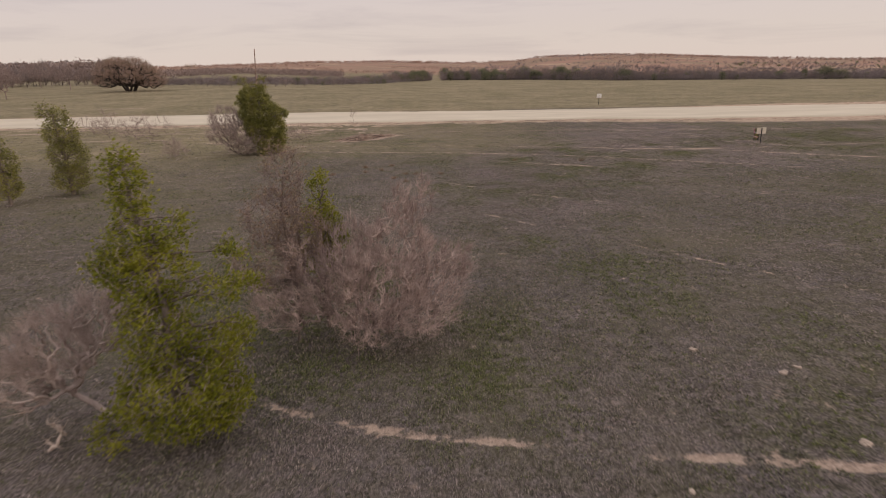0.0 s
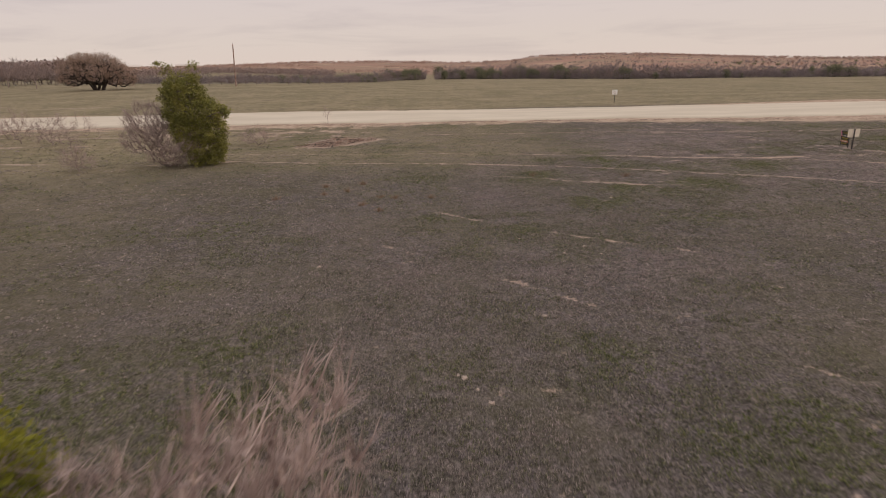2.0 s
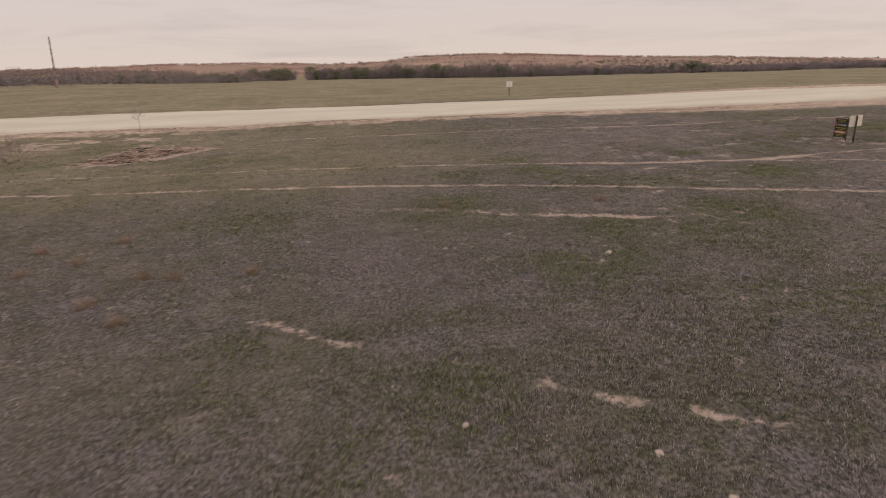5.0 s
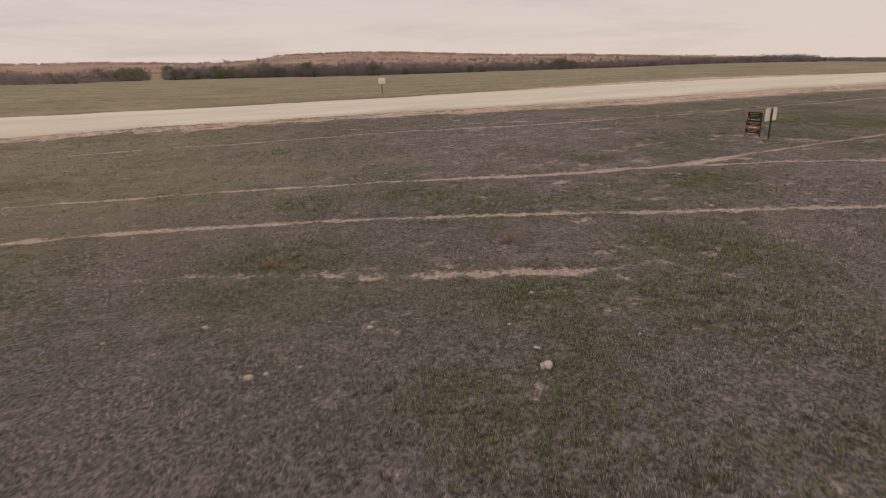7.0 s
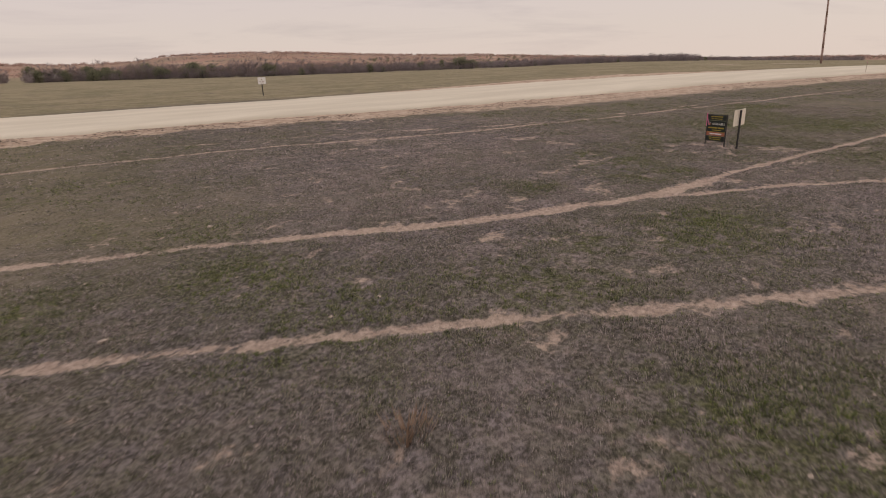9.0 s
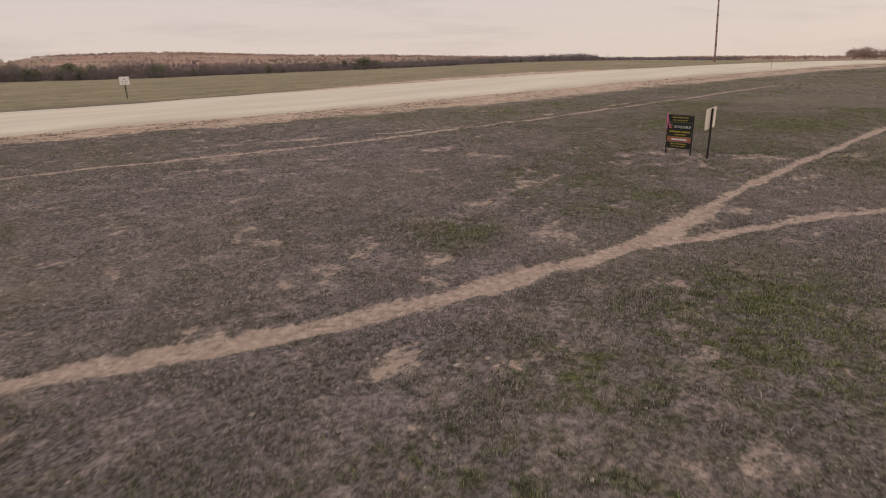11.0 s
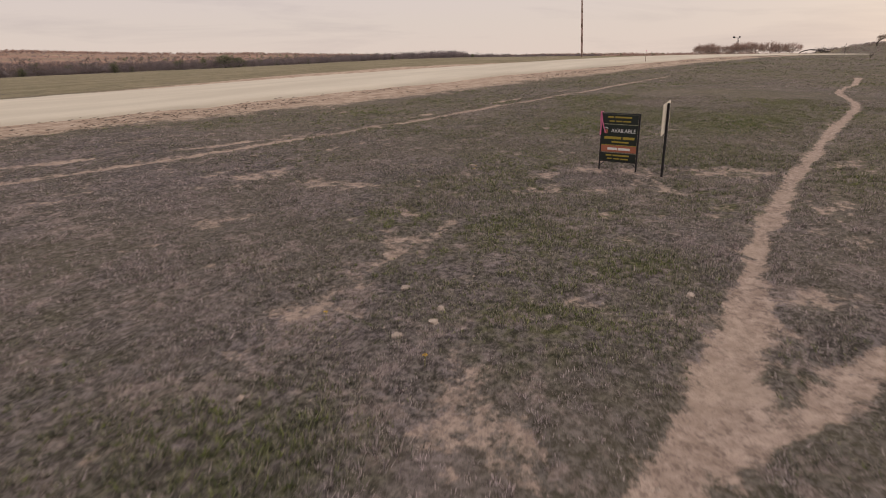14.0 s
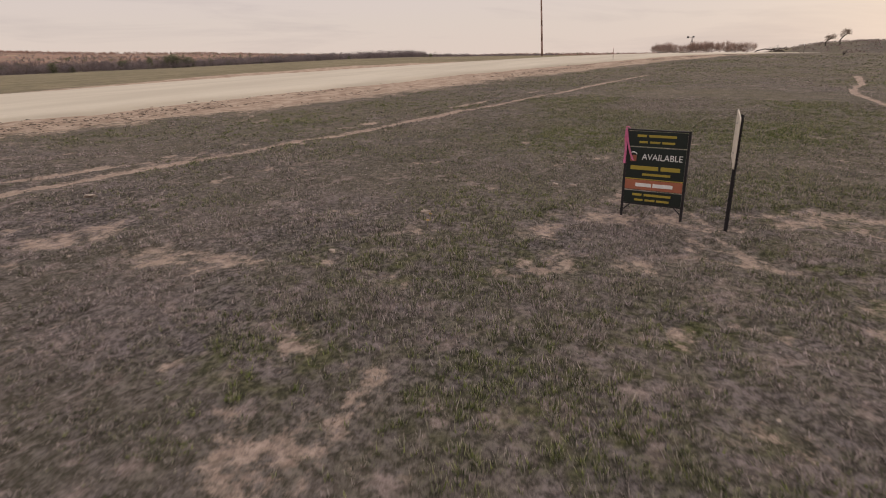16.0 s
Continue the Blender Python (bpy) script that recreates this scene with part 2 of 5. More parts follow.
M_PINK = paint("pink_flagging_tape", (0.78, 0.26, 0.44), 0.5, 0.3, 0.1)
M_STEEL = paint("galvanised_wire", (0.30, 0.29, 0.28), 0.5, 0.5, 0.3, 0.6)
st = Mat("pale_limestone", 0.9, 0.2)
st.color(st.mix(st.ramp(st.noise(11, 5, 0.65), 0.35, 0.7), (0.44, 0.355, 0.285), (0.27, 0.21, 0.17)))
st.bump(st.noise(40, 4, 0.6), 0.008, 0.6)
M_STONE = st.m
cl = Mat("dark_clods", 0.95, 0.1)
cl.color(cl.mix(cl.isl, (0.07, 0.052, 0.038), (0.16, 0.12, 0.09)))
M_CLOD = cl.m
M_ROOF = paint("pale_metal_roof", (0.62, 0.55, 0.48), 0.5, 0.4, 0.2)
M_WALL = paint("tan_house_wall", (0.40, 0.31, 0.24), 0.8, 0.2, 0.2)
M_PANE = paint("dark_window_glass", (0.02, 0.022, 0.025), 0.1, 0.5, 0.1)
M_FLOWER = paint("yellow_petals", (0.70, 0.42, 0.03), 0.6, 0.2, 0.1)

# ---------------------------------------------------------------- mesh helpers


def mesh_np(name, V, F, mat, attrs=None, smooth=False):
    """A mesh from arrays of vertices and of faces with one number of corners."""
    V, F = np.asarray(V, np.float32), np.asarray(F, np.int32)
    me = bpy.data.meshes.new(name)
    me.vertices.add(len(V))
    me.vertices.foreach_set("co", V.ravel())
    me.loops.add(F.size)
    me.loops.foreach_set("vertex_index", F.ravel())
    me.polygons.add(len(F))
    me.polygons.foreach_set("loop_start", np.arange(0, F.size, F.shape[1], dtype=np.int32))
    me.polygons.foreach_set("use_smooth", np.full(len(F), smooth, dtype=bool))
    for key, a in (attrs or {}).items():
        me.attributes.new(key, "FLOAT", "POINT").data.foreach_set("value", np.asarray(a, np.float32))
    me.update(calc_edges=True)
    me.validate()
    me.materials.append(mat)
    return me


def part(name, bm, material, parent, label="", smooth=False):
    """Links a bmesh, or a mesh, as one object under a thing or a part."""
    if isinstance(bm, bmesh.types.BMesh):
        me = bpy.data.meshes.new(name)
        bm.to_mesh(me)
        bm.free()
        me.materials.append(material)
        for p in me.polygons:
            p.use_smooth = smooth
    else:
        me = bm
    ob = new(name, me)
    ob.parent = parent
    if label:
        ob["label"] = label
    return ob


def box(bm, cx, cy, cz, sx, sy, sz, bevel=0.0):
    r = bmesh.ops.create_cube(bm, size=1.0, matrix=Matrix.Translation((cx, cy, cz)) @ Matrix.Diagonal((sx, sy, sz, 1)))
    if bevel:
        es = list({e for v in r["verts"] for e in v.link_edges})
        bmesh.ops.bevel(bm, geom=es, offset=bevel, segments=2, affect="EDGES", profile=0.5)
    return bm


def rod(bm, p, q, r0, r1=None, seg=8):
    p, q = Vector(p), Vector(q)
    m = Matrix.Translation((p + q) / 2) @ (q - p).to_track_quat("Z", "Y").to_matrix().to_4x4()
    bmesh.ops.create_cone(bm, cap_ends=True, segments=seg, radius1=r0, radius2=r0 if r1 is None else r1, depth=(q - p).length, matrix=m)
    return bm


def hash2(ix, iy, seed):
    h = (ix.astype(np.int64) * 374761393 + iy.astype(np.int64) * 668265263 + seed * 974711) & 0xFFFFFFFF
    h = ((h ^ (h >> 13)) * 1274126177) & 0xFFFFFFFF
    return ((h ^ (h >> 16)) & 0xFFFF) / 65535.0


def vnoise(x, y, scale, seed=0, octaves=3):
    """Smooth value noise from 0 to 1."""
    total, amp, norm = 0.0, 1.0, 0.0
    for o in range(octaves):
        u, v = x * scale, y * scale
        ix, iy = np.floor(u), np.floor(v)
        fx, fy = u - ix, v - iy
        fx, fy = fx * fx * (3 - 2 * fx), fy * fy * (3 - 2 * fy)
        a, b = hash2(ix, iy, seed + o), hash2(ix + 1, iy, seed + o)
        c, d = hash2(ix, iy + 1, seed + o), hash2(ix + 1, iy + 1, seed + o)
        total = total + amp * ((a * (1 - fx) + b * fx) * (1 - fy) + (c * (1 - fx) + d * fx) * fy)
        norm, amp, scale = norm + amp, amp * 0.5, scale * 2.03
    return total / norm


def sstep(a, b, x):
    t = np.clip((x - a) / (b - a), 0, 1)
    return t * t * (3 - 2 * t)


# ---------------------------------------------------------------- the lie of the land
FALL = ((-180, -20, 0, 16, 40, 180), (0.0, 0.002, 0.026, 0.033, 0.039, 0.037))
RIDGE_AZ = (-180, -90, -35, -23, -14, -6, 1, 6.5, 9.0, 13, 18, 26, 36, 45, 54, 58, 64, 74, 80, 100, 180)
RIDGE_EL = (-0.5, 0.0, -0.10, -0.40, -0.30, -0.40, -0.65, -0.62, -0.30, -0.17, -0.27, -0.66, -1.00, -1.26, -1.58, -1.70, -1.62, -1.78, -1.85, -2.0, -0.5)
RIDGE_R = ((-180, -40, 5, 9, 40, 55, 180), (1300, 1300, 1300, 850, 900, 1300, 1300))


def land(x, y):
    """Height of the ground."""
    x, y = np.asarray(x, float), np.asarray(y, float)
    az = np.degrees(np.arctan2(x - 5, y - 20))
    r = np.hypot(x - 5, y - 20)
    a, b = y - 60, x - 74
    d = 0.5 * (a + b + np.sqrt((a - b) ** 2 + 900)) - 6
    d = 0.5 * (d + np.sqrt(d * d + 60))
    fall = np.interp(az, *FALL)
    e = 350 - d
    z = -fall * (350 - 0.5 * (e + np.sqrt(e * e + 2500)))
    rr = np.interp(az, *RIDGE_R)
    top = 4 + rr * np.tan(np.radians(np.interp(az, RIDGE_AZ, RIDGE_EL)))
    up = sstep(0, 1, (r - 400) / (rr - 400))
    z = z + up * (top - z)
    z = z - np.maximum(0, r - rr) * 0.035
    z = z + 4.2 * np.exp(-(((x - 240) / 38) ** 2 + ((y - 28) / 30) ** 2) ** 2)
    z = z - 0.45 * np.exp(-((x + 9) / 13) ** 2 - ((y - 54) / 7.5) ** 2)
    z = z + 0.32 * np.exp(-((x - 48) / 15) ** 2 - ((y - np.interp(x, *ROAD_FAR) - 1.8) / 1.4) ** 2)
    z = z - 0.11 * np.exp(-((x - 22.5) / 3) ** 2 - ((y - 42) / 3) ** 2)
    far = sstep(45, 300, r)
    z = z + (vnoise(x, y, 0.02, 5) - 0.5) * 1.0 * far + (vnoise(x, y, 0.006, 9) - 0.5) * 3.0 * sstep(500, 900, r)
    near = 1 - sstep(45, 80, r)
    z = z + near * ((vnoise(x, y, 0.35, 3) - 0.5) * 0.08 + (vnoise(x, y, 1.7, 4, 2) - 0.5) * 0.04)
    return z


def land1(x, y):
    return float(land(np.array([x]), np.array([y]))[0])


ROAD_NEAR = ((-400, -150, -47, -26, -15, 0, 12, 25, 40, 47, 60, 80, 100, 125), (74, 70, 64.9, 63.5, 63.3, 62.3, 60.2, 58.4, 56.9, 56.0, 54.2, 50.6, 46.5, 41.0))
ROAD_FAR = ((-400, -150, -45, -18, 0, 15, 35, 50, 60, 71, 84, 105, 125), (84, 81, 76, 74.6, 73.9, 73.4, 72.2, 70.3, 68.4, 66.0, 62.4, 56.6, 51.0))

# worn trails: points and half width, unevenness
TRAILS = [
    (((-14, 47.5), (-8, 46.2), (-1.6, 44.6), (1.1, 44.0), (6.3, 42.7), (9.5, 41.5)), 0.11, 0.29),
    (((9.5, 41.5), (12.2, 40.5), (13.8, 40.1)), 0.155, 0.12),
    (((13.8, 40.1), (15.2, 39.85), (16.8, 39.65), (18.5, 39.85)), 0.18, 0.08),
    (((18.5, 39.85), (20.3, 40.05), (23.7, 40.1), (28, 40), (32.2, 39.8), (34.0, 39.92), (35.4, 40.2), (36.6, 40.45), (37.8, 40.55), (39.0, 40.42), (40.4, 40.25), (44.6, 40.3)), 0.10, 0.10),
    (((15.8, 39.75), (16.6, 39.45), (17.9, 38.95), (19.2, 38.4), (20.7, 37.5), (24, 35.8), (29, 33.5)), 0.12, 0.15),
    (((-16, 44.4), (-11.3, 43.6), (-5.9, 42.2), (0.1, 40.7), (3.2, 40.0), (5.6, 39.2), (7.9, 38.2), (10.6, 37.0), (13.4, 35.6), (16.1, 34.3), (20, 32.3)), 0.12, 0.27),
    (((1.0, 37.9), (3.3, 36.9), (4.4, 36.3), (6.05, 35.45), (7.3, 34.9), (8.46, 34.28), (9.1, 34.03), (10.2, 33.74)), 0.15, 0.42),
    (((10.2, 33.74), (11.5, 33.65), (12.2, 33.38), (14, 32.6)), 0.13, 0.75),
    (((9.2, 33.6), (9.67, 33.33), (9.9, 32.95)), 0.12, 0.75),
    (((-0.6, 55.0), (5.6, 52.9), (10.9, 51.7), (16, 50.3), (19.8, 49.5), (22.5, 49.2), (26, 48.7), (32.8, 48.4), (38, 48.1), (43.5, 47.8)), 0.125, 0.2),
    (((10, 54.2), (16.6, 51.9), (20, 50.3), (23, 49.5)), 0.13, 0.4),
    (((26, 49.2), (31, 49.3), (36, 49.0)), 0.13, 0.5),
    (((-4.6, 10.6), (-3.0, 9.8), (-1.8, 9.3), (-0.1, 8.8), (1.3, 8.6), (2.9, 8.3), (4.7, 8.1), (6.9, 7.7), (11, 7.2)), 0.115, 0.48),
    (((-3, 32.3), (-0.2, 30.95), (0.6, 30.4), (1.5, 29.55), (2.4, 29.05), (3.7, 28.0), (4.4, 27.4), (5.4, 26.7), (6.9, 25.85), (9, 24.6)), 0.095, 0.78),
    (((-3.2, 28.85), (-2.35, 28.1), (-1.65, 27.25), (-0.9, 26.55), (-0.25, 26.0), (0.35, 25.35)), 0.10, 0.62),
    (((0.35, 25.35), (1.8, 24.0), (2.6, 23.3), (4.4, 21.3), (7.4, 18.5), (9.2, 16.8), (11.9, 14.55)), 0.075, 0.84),
    (((-30, 45.5), (-22, 44.2), (-15, 43.2), (-11, 43.4)), 0.2, 0.6),
    (((-32, 54), (-26, 53), (-20, 50.2), (-17, 48.5)), 0.22, 0.6),
    (((104, 104), (110, 95), (115, 86), (119, 78)), 2.2, 0.2),
]

# bare hollows in the turf: x, y, radius
BARE = [(18.7, 42.9, 0.55), (18.2, 42.9, 0.5), (19.1, 47.0, 0.7), (18.4, 44.1, 0.4), (22.0, 43.2, 0.5), (19.6, 45.1, 0.5), (17.5, 41.3, 0.45), (17.3, 45.2, 0.6),
        (15.6, 42.5, 0.5), (16.3, 42.7, 0.4), (16.3, 41.0, 0.5), (12.2, 39.5, 0.45), (8.4, 35.6, 0.5), (9.9, 39.1, 0.4), (14.0, 41.2, 0.5), (14.1, 39.2, 0.45)]


def dryness(x, y):
    """Where the turf is thin and dry, 0 to 1."""
    return sstep(6, 13, x) * (1 - 0.65 * sstep(18, 30, x)) * sstep(28, 36, y) * (1 - 0.5 * sstep(47, 56, y))


def chalk(x, y):
    """Where caliche has been spread from the road, 0 to 1."""
    yn, yf = np.interp(x, *ROAD_NEAR), np.interp(x, *ROAD_FAR)
    return (1 - sstep(2.5, 6.5, yn - y)) * (1 - sstep(3, 9, y - yf))


def bare(x, y):
    """How bare of turf the ground is, 0 to 1."""
    s = np.zeros_like(x)
    wob = vnoise(x, y, 0.9, 21) - 0.5
    edge = vnoise(x, y, 3.1, 22) - 0.5
    for pts, w, uneven in TRAILS:
        best = np.full(x.shape, 1e9)
        for (ax, ay), (bx, by) in zip(pts[:-1], pts[1:]):
            dx, dy = bx - ax, by - ay
            t = np.clip(((x - ax) * dx + (y - ay) * dy) / (dx * dx + dy * dy), 0, 1)
            best = np.minimum(best, np.hypot(x - ax - t * dx, y - ay - t * dy))
        gap = 1 - uneven * 1.15 * sstep(0.40, 0.56, 0.55 * vnoise(x, y, 0.7, 31) + 0.45 * vnoise(x, y, 2.6, 33))
        s = np.maximum(s, np.clip(gap, 0, 1) * (1.05 - 0.42 * uneven) * (1 - sstep(w * 0.35, w * 2.1, best + edge * w * (1.0 + 1.5 * uneven) + wob * w * 0.7)))
    yn, yf = np.interp(x, *ROAD_NEAR), np.interp(x, *ROAD_FAR)
    shoulder = 3.0 + 3.0 * sstep(8, 32, x) + 2.6 * wob + 1.4 * edge
    s = np.maximum(s, 0.95 * (1 - sstep(0.35, 1.15, (yn - y) / np.maximum(shoulder, 0.5))) * (y < yf) * (1 - sstep(116, 126, x)))
    out = (y - yf) / np.maximum(1.3 + wob * 1.8 + 5.0 * np.exp(-((x - 47) / 14) ** 2), 0.3)
    s = np.maximum(s, 0.95 * (1 - sstep(0.3, 1.2, out)) * (y > yn) * (1 - sstep(116, 126, x)))
    open_ = vnoise(x, y, 0.11, 41)
    p = 0.7 * vnoise(x, y, 1.7, 42, 4) + 0.3 * vnoise(x, y, 5.5, 44, 2)
    dry = dryness(x, y)
    thr = 0.592 - 0.050 * dry - 0.12 * (open_ - 0.5)
    patch = (0.52 + 0.07 * dry) * sstep(thr, thr + 0.16, p) * (1 - sstep(60, 75, np.hypot(x - 8, y - 25)))
    s = np.maximum(s, patch)
    for cx, cy, rr in BARE:
        q = np.hypot((x - cx) / rr, (y - cy) / (rr * 0.7)) + wob * 1.1 + edge * 1.8 + 0.15
        s = np.maximum(s, 0.64 * (1 - sstep(0.25, 1.3, q)))
    u, v = (x + y - 45.4) * 0.707, (y - x - 59.0) * 0.707
    s = np.maximum(s, 1.0 * (1 - sstep(0.6, 1.2, np.hypot(u / 3.8, (v + 0.35) / 1.5) + wob * 0.8 + edge * 0.5)))
    verge = sstep(2, -8, x) * (1 - sstep(5, 10, yn - y)) * (y < yn)
    s = np.maximum(s, 0.75 * verge * sstep(0.52, 0.64, vnoise(x * 0.8, y * 1.6, 1.0, 43, 4)))
    for cx, cy, rx, ry in ((-17, 50.0, 2.5, 0.7), (-27, 56.5, 3.5, 0.9), (-20, 57.5, 4.0, 0.8), (-30, 52, 2.5, 0.7), (-48, 90, 8, 1.2), (-62, 95, 6, 1.0), (-74, 141, 8, 1.6), (-13, 470, 5, 60)):
        q = np.hypot((x - cx) / rx, (y - cy) / ry) + wob * 1.1 + edge * 1.3
        s = np.maximum(s, 0.62 * (1 - sstep(0.7, 1.15, q)))
    return np.clip(s, 0, 1)


# greener flushes in the turf, some doubling as painted corner darkening: x, y, radius
GREEN_AND_SHADE = [(20.6, 43.3, 1.0), (21.6, 40.8, 1.1), (24.0, 41.4, 1.4), (23.5, 39.0, 1.5), (26.0, 38.4, 1.8), (28.5, 42.0, 2.0), (11.0, 34.4, 1.3), (11.9, 33.8, 1.2), (14.5, 37.8, 1.4), (15.6, 38.0, 1.0), (13.2, 38.2, 0.9), (18.7, 40.8, 0.7), (-4.0, 13.6, 2.2), (-6.8, 14.5, 2.4), (-3.2, 18.6, 1.8), (19.4, 42.1, 1.1), (20.1, 44.1, 0.8), (20.2, 41.7, 0.9), (18.8, 43.6, 0.7), (8.4, 40.1, 1.0), (11.7, 37.3, 1.3), (6.0, 40.6, 1.0), (2.7, 27.7, 1.2), (-0.4, 36.7, 1.4),
         (9.7, 32.1, 1.5), (17.1, 41.0, 0.7), (19.1, 41.7, 0.8), (14.9, 41.5, 0.7), (7.8, 33.7, 1.0), (4.9, 36.7, 1.2), (0.9, 13.4, 1.4), (0.6, 11.0, 1.3), (-3.0, 16.5, 1.6), (-5.0, 15.0, 2.2), (-6.5, 18.5, 2.4), (-4.0, 20.5, 1.5), (-3.4, 11.3, 1.6), (26.5, 44.5, 1.5)]


def flush(x, y):
    g = np.zeros_like(x)
    for cx, cy, rad in GREEN_AND_SHADE:
        g = np.maximum(g, np.exp(-((x - cx) ** 2 + (y - cy) ** 2) / rad ** 2))
    far = 0.5 * sstep(0.56, 0.70, vnoise(x, y, 0.34, 65)) * (y < 60) * (1 - 0.4 * dryness(x, y))
    return np.clip(np.maximum(g, far), 0, 1)


# the strip of pasture where the turf stands as single tufts, and how thickly
STRIP = ((0.0, 6.0), (0.3, 16.0), (2.0, 24.0), (6.5, 32.0), (12.0, 37.5), (18.0, 41.0), (24.0, 42.5), (29.0, 43.0))


def off_strip(x, y):
    best = np.full(np.shape(x), 1e9)
    for (ax, ay), (bx, by) in zip(STRIP[:-1], STRIP[1:]):
        dx, dy = bx - ax, by - ay
        t = np.clip(((x - ax) * dx + (y - ay) * dy) / (dx * dx + dy * dy), 0, 1)
        best = np.minimum(best, np.hypot(x - ax - t * dx, y - ay - t * dy))
    return best


def thick(x, y):
    return 1 - sstep(4, 15, off_strip(x, y))


def graded(lo, hi, step, reach, grow):
    core = np.arange(lo, hi + step / 2, step)
    out, d, p = [], step, 0.0
    while p < reach:
        d *= grow
        p += d
        out.append(p)
    out = np.array(out)
    return np.concatenate((lo - out[::-1], core, core[-1] + out))


xs, ys = graded(-10, 34, 0.13, 4600, 1.08), graded(6, 56, 0.13, 4600, 1.08)
GX, GY = np.meshgrid(xs, ys)
gx, gy = GX.ravel(), GY.ravel()
az_, r_ = np.degrees(np.arctan2(gx - 5, gy - 20)), np.hypot(gx - 5, gy - 20)
soil = bare(gx, gy)
gz = land(gx, gy) - 0.05 * soil * (r_ < 70)
lush = np.clip(0.16 * sstep(19, 25, gx) * sstep(34, 39, gy) + sstep(-1, 6, gy - np.interp(gx, *ROAD_FAR)) * 0.95 + 0.35 * sstep(-4, -20, gx) * sstep(20, 30, gy) + 0.25 * vnoise(gx, gy, 0.25, 61) + 0.5 * sstep(36, 45, gy) * (1 - sstep(2, 13, gx)), 0, 1)
rusty = sstep(390, 520, r_)
nx, ny = len(xs), len(ys)
ii = (np.arange(ny - 1)[:, None] * nx + np.arange(nx - 1)[None, :]).ravel()
quads = np.stack((ii, ii + 1, ii + nx + 1, ii + nx), 1)
ground = new("ground", mesh_np("ground", np.stack((gx, gy, gz), 1), quads, M_GROUND, {"soil": soil, "lush": lush, "sunlit_rust": rusty, "flush": flush(gx, gy), "dry": dryness(gx, gy), "grown": thick(gx, gy), "chalk": chalk(gx, gy)}, True))
tagged(ground, "grazed olive-brown pasture with bare soil patches and trails", "ground", kind="structure")

# the gravel road, a low crowned bed on the ground
rx_ = np.concatenate((np.arange(-400, -60, 6.0), np.arange(-60, 126, 0.8)))
across = np.linspace(0, 1, 15)
RXX, RT = np.meshgrid(rx_, across)
yn, yf = np.interp(RXX, *ROAD_NEAR), np.interp(RXX, *ROAD_FAR)
yn = yn + (vnoise(RXX, RXX * 0, 0.5, 71) - 0.5) * 0.9 + (vnoise(RXX, RXX * 0, 0.08, 74) - 0.5) * 1.4
yf = yf + (vnoise(RXX, RXX * 0, 0.4, 72) - 0.5) * 0.7
RYY = yn * (1 - RT) + yf * RT
RZ = land(RXX, RYY) + 0.03 + 0.13 * (1 - (2 * RT - 1) ** 4) + (vnoise(RXX, RYY, 0.9, 73) - 0.5) * 0.03
n = len(rx_)
jj = (np.arange(14)[:, None] * n + np.arange(n - 1)[None, :]).ravel()
edge_lo = np.stack((RXX[0], RYY[0] - 0.1, RZ[0] - 0.25), 1)
edge_hi = np.stack((RXX[-1], RYY[-1] + 0.1, RZ[-1] - 0.25), 1)
RV = np.concatenate((np.stack((RXX.ravel(), RYY.ravel(), RZ.ravel()), 1), edge_lo, edge_hi))
e0, k0 = 15 * n, np.arange(n - 1)
RF = np.concatenate((np.stack((jj, jj + 1, jj + n + 1, jj + n), 1), np.stack((e0 + k0, e0 + k0 + 1, k0 + 1, k0), 1),
                     np.stack((14 * n + k0, 14 * n + k0 + 1, e0 + n + k0 + 1, e0 + n + k0), 1)))
road = new("road", mesh_np("road", RV, RF, M_ROAD, None, True))
tagged(road, "wide pale caliche gravel road across the pasture", "road", kind="structure")

# ---------------------------------------------------------------- plants


def tubes(P, Q, r0, r1, sides):
    """Tapered prisms from points P to Q."""
    D = Q - P
    L = np.linalg.norm(D, axis=1, keepdims=True) + 1e-9
    D = D / L
    A = np.where(np.abs(D[:, 2:3]) > 0.9, np.array([[1.0, 0, 0]]), np.array([[0, 0, 1.0]]))
    U = np.cross(D, A)
    U /= np.linalg.norm(U, axis=1, keepdims=True) + 1e-9
    W = np.cross(D, U)
    a = np.arange(sides) * 2 * np.pi / sides
    ring = U[:, None] * np.cos(a)[None, :, None] + W[:, None] * np.sin(a)[None, :, None]
    lo = P[:, None] - D[:, None] * r0[:, None, None] * 0.5 + ring * r0[:, None, None]
    hi = Q[:, None] + ring * r1[:, None, None]
    V = np.concatenate((lo, hi), 1).reshape(-1, 3)
    k = np.arange(sides)
    f = np.stack((k, (k + 1) % sides, sides + (k + 1) % sides, sides + k), 1)
    F = (np.arange(len(P))[:, None, None] * 2 * sides + f[None]).reshape(-1, 4)
    return V, F


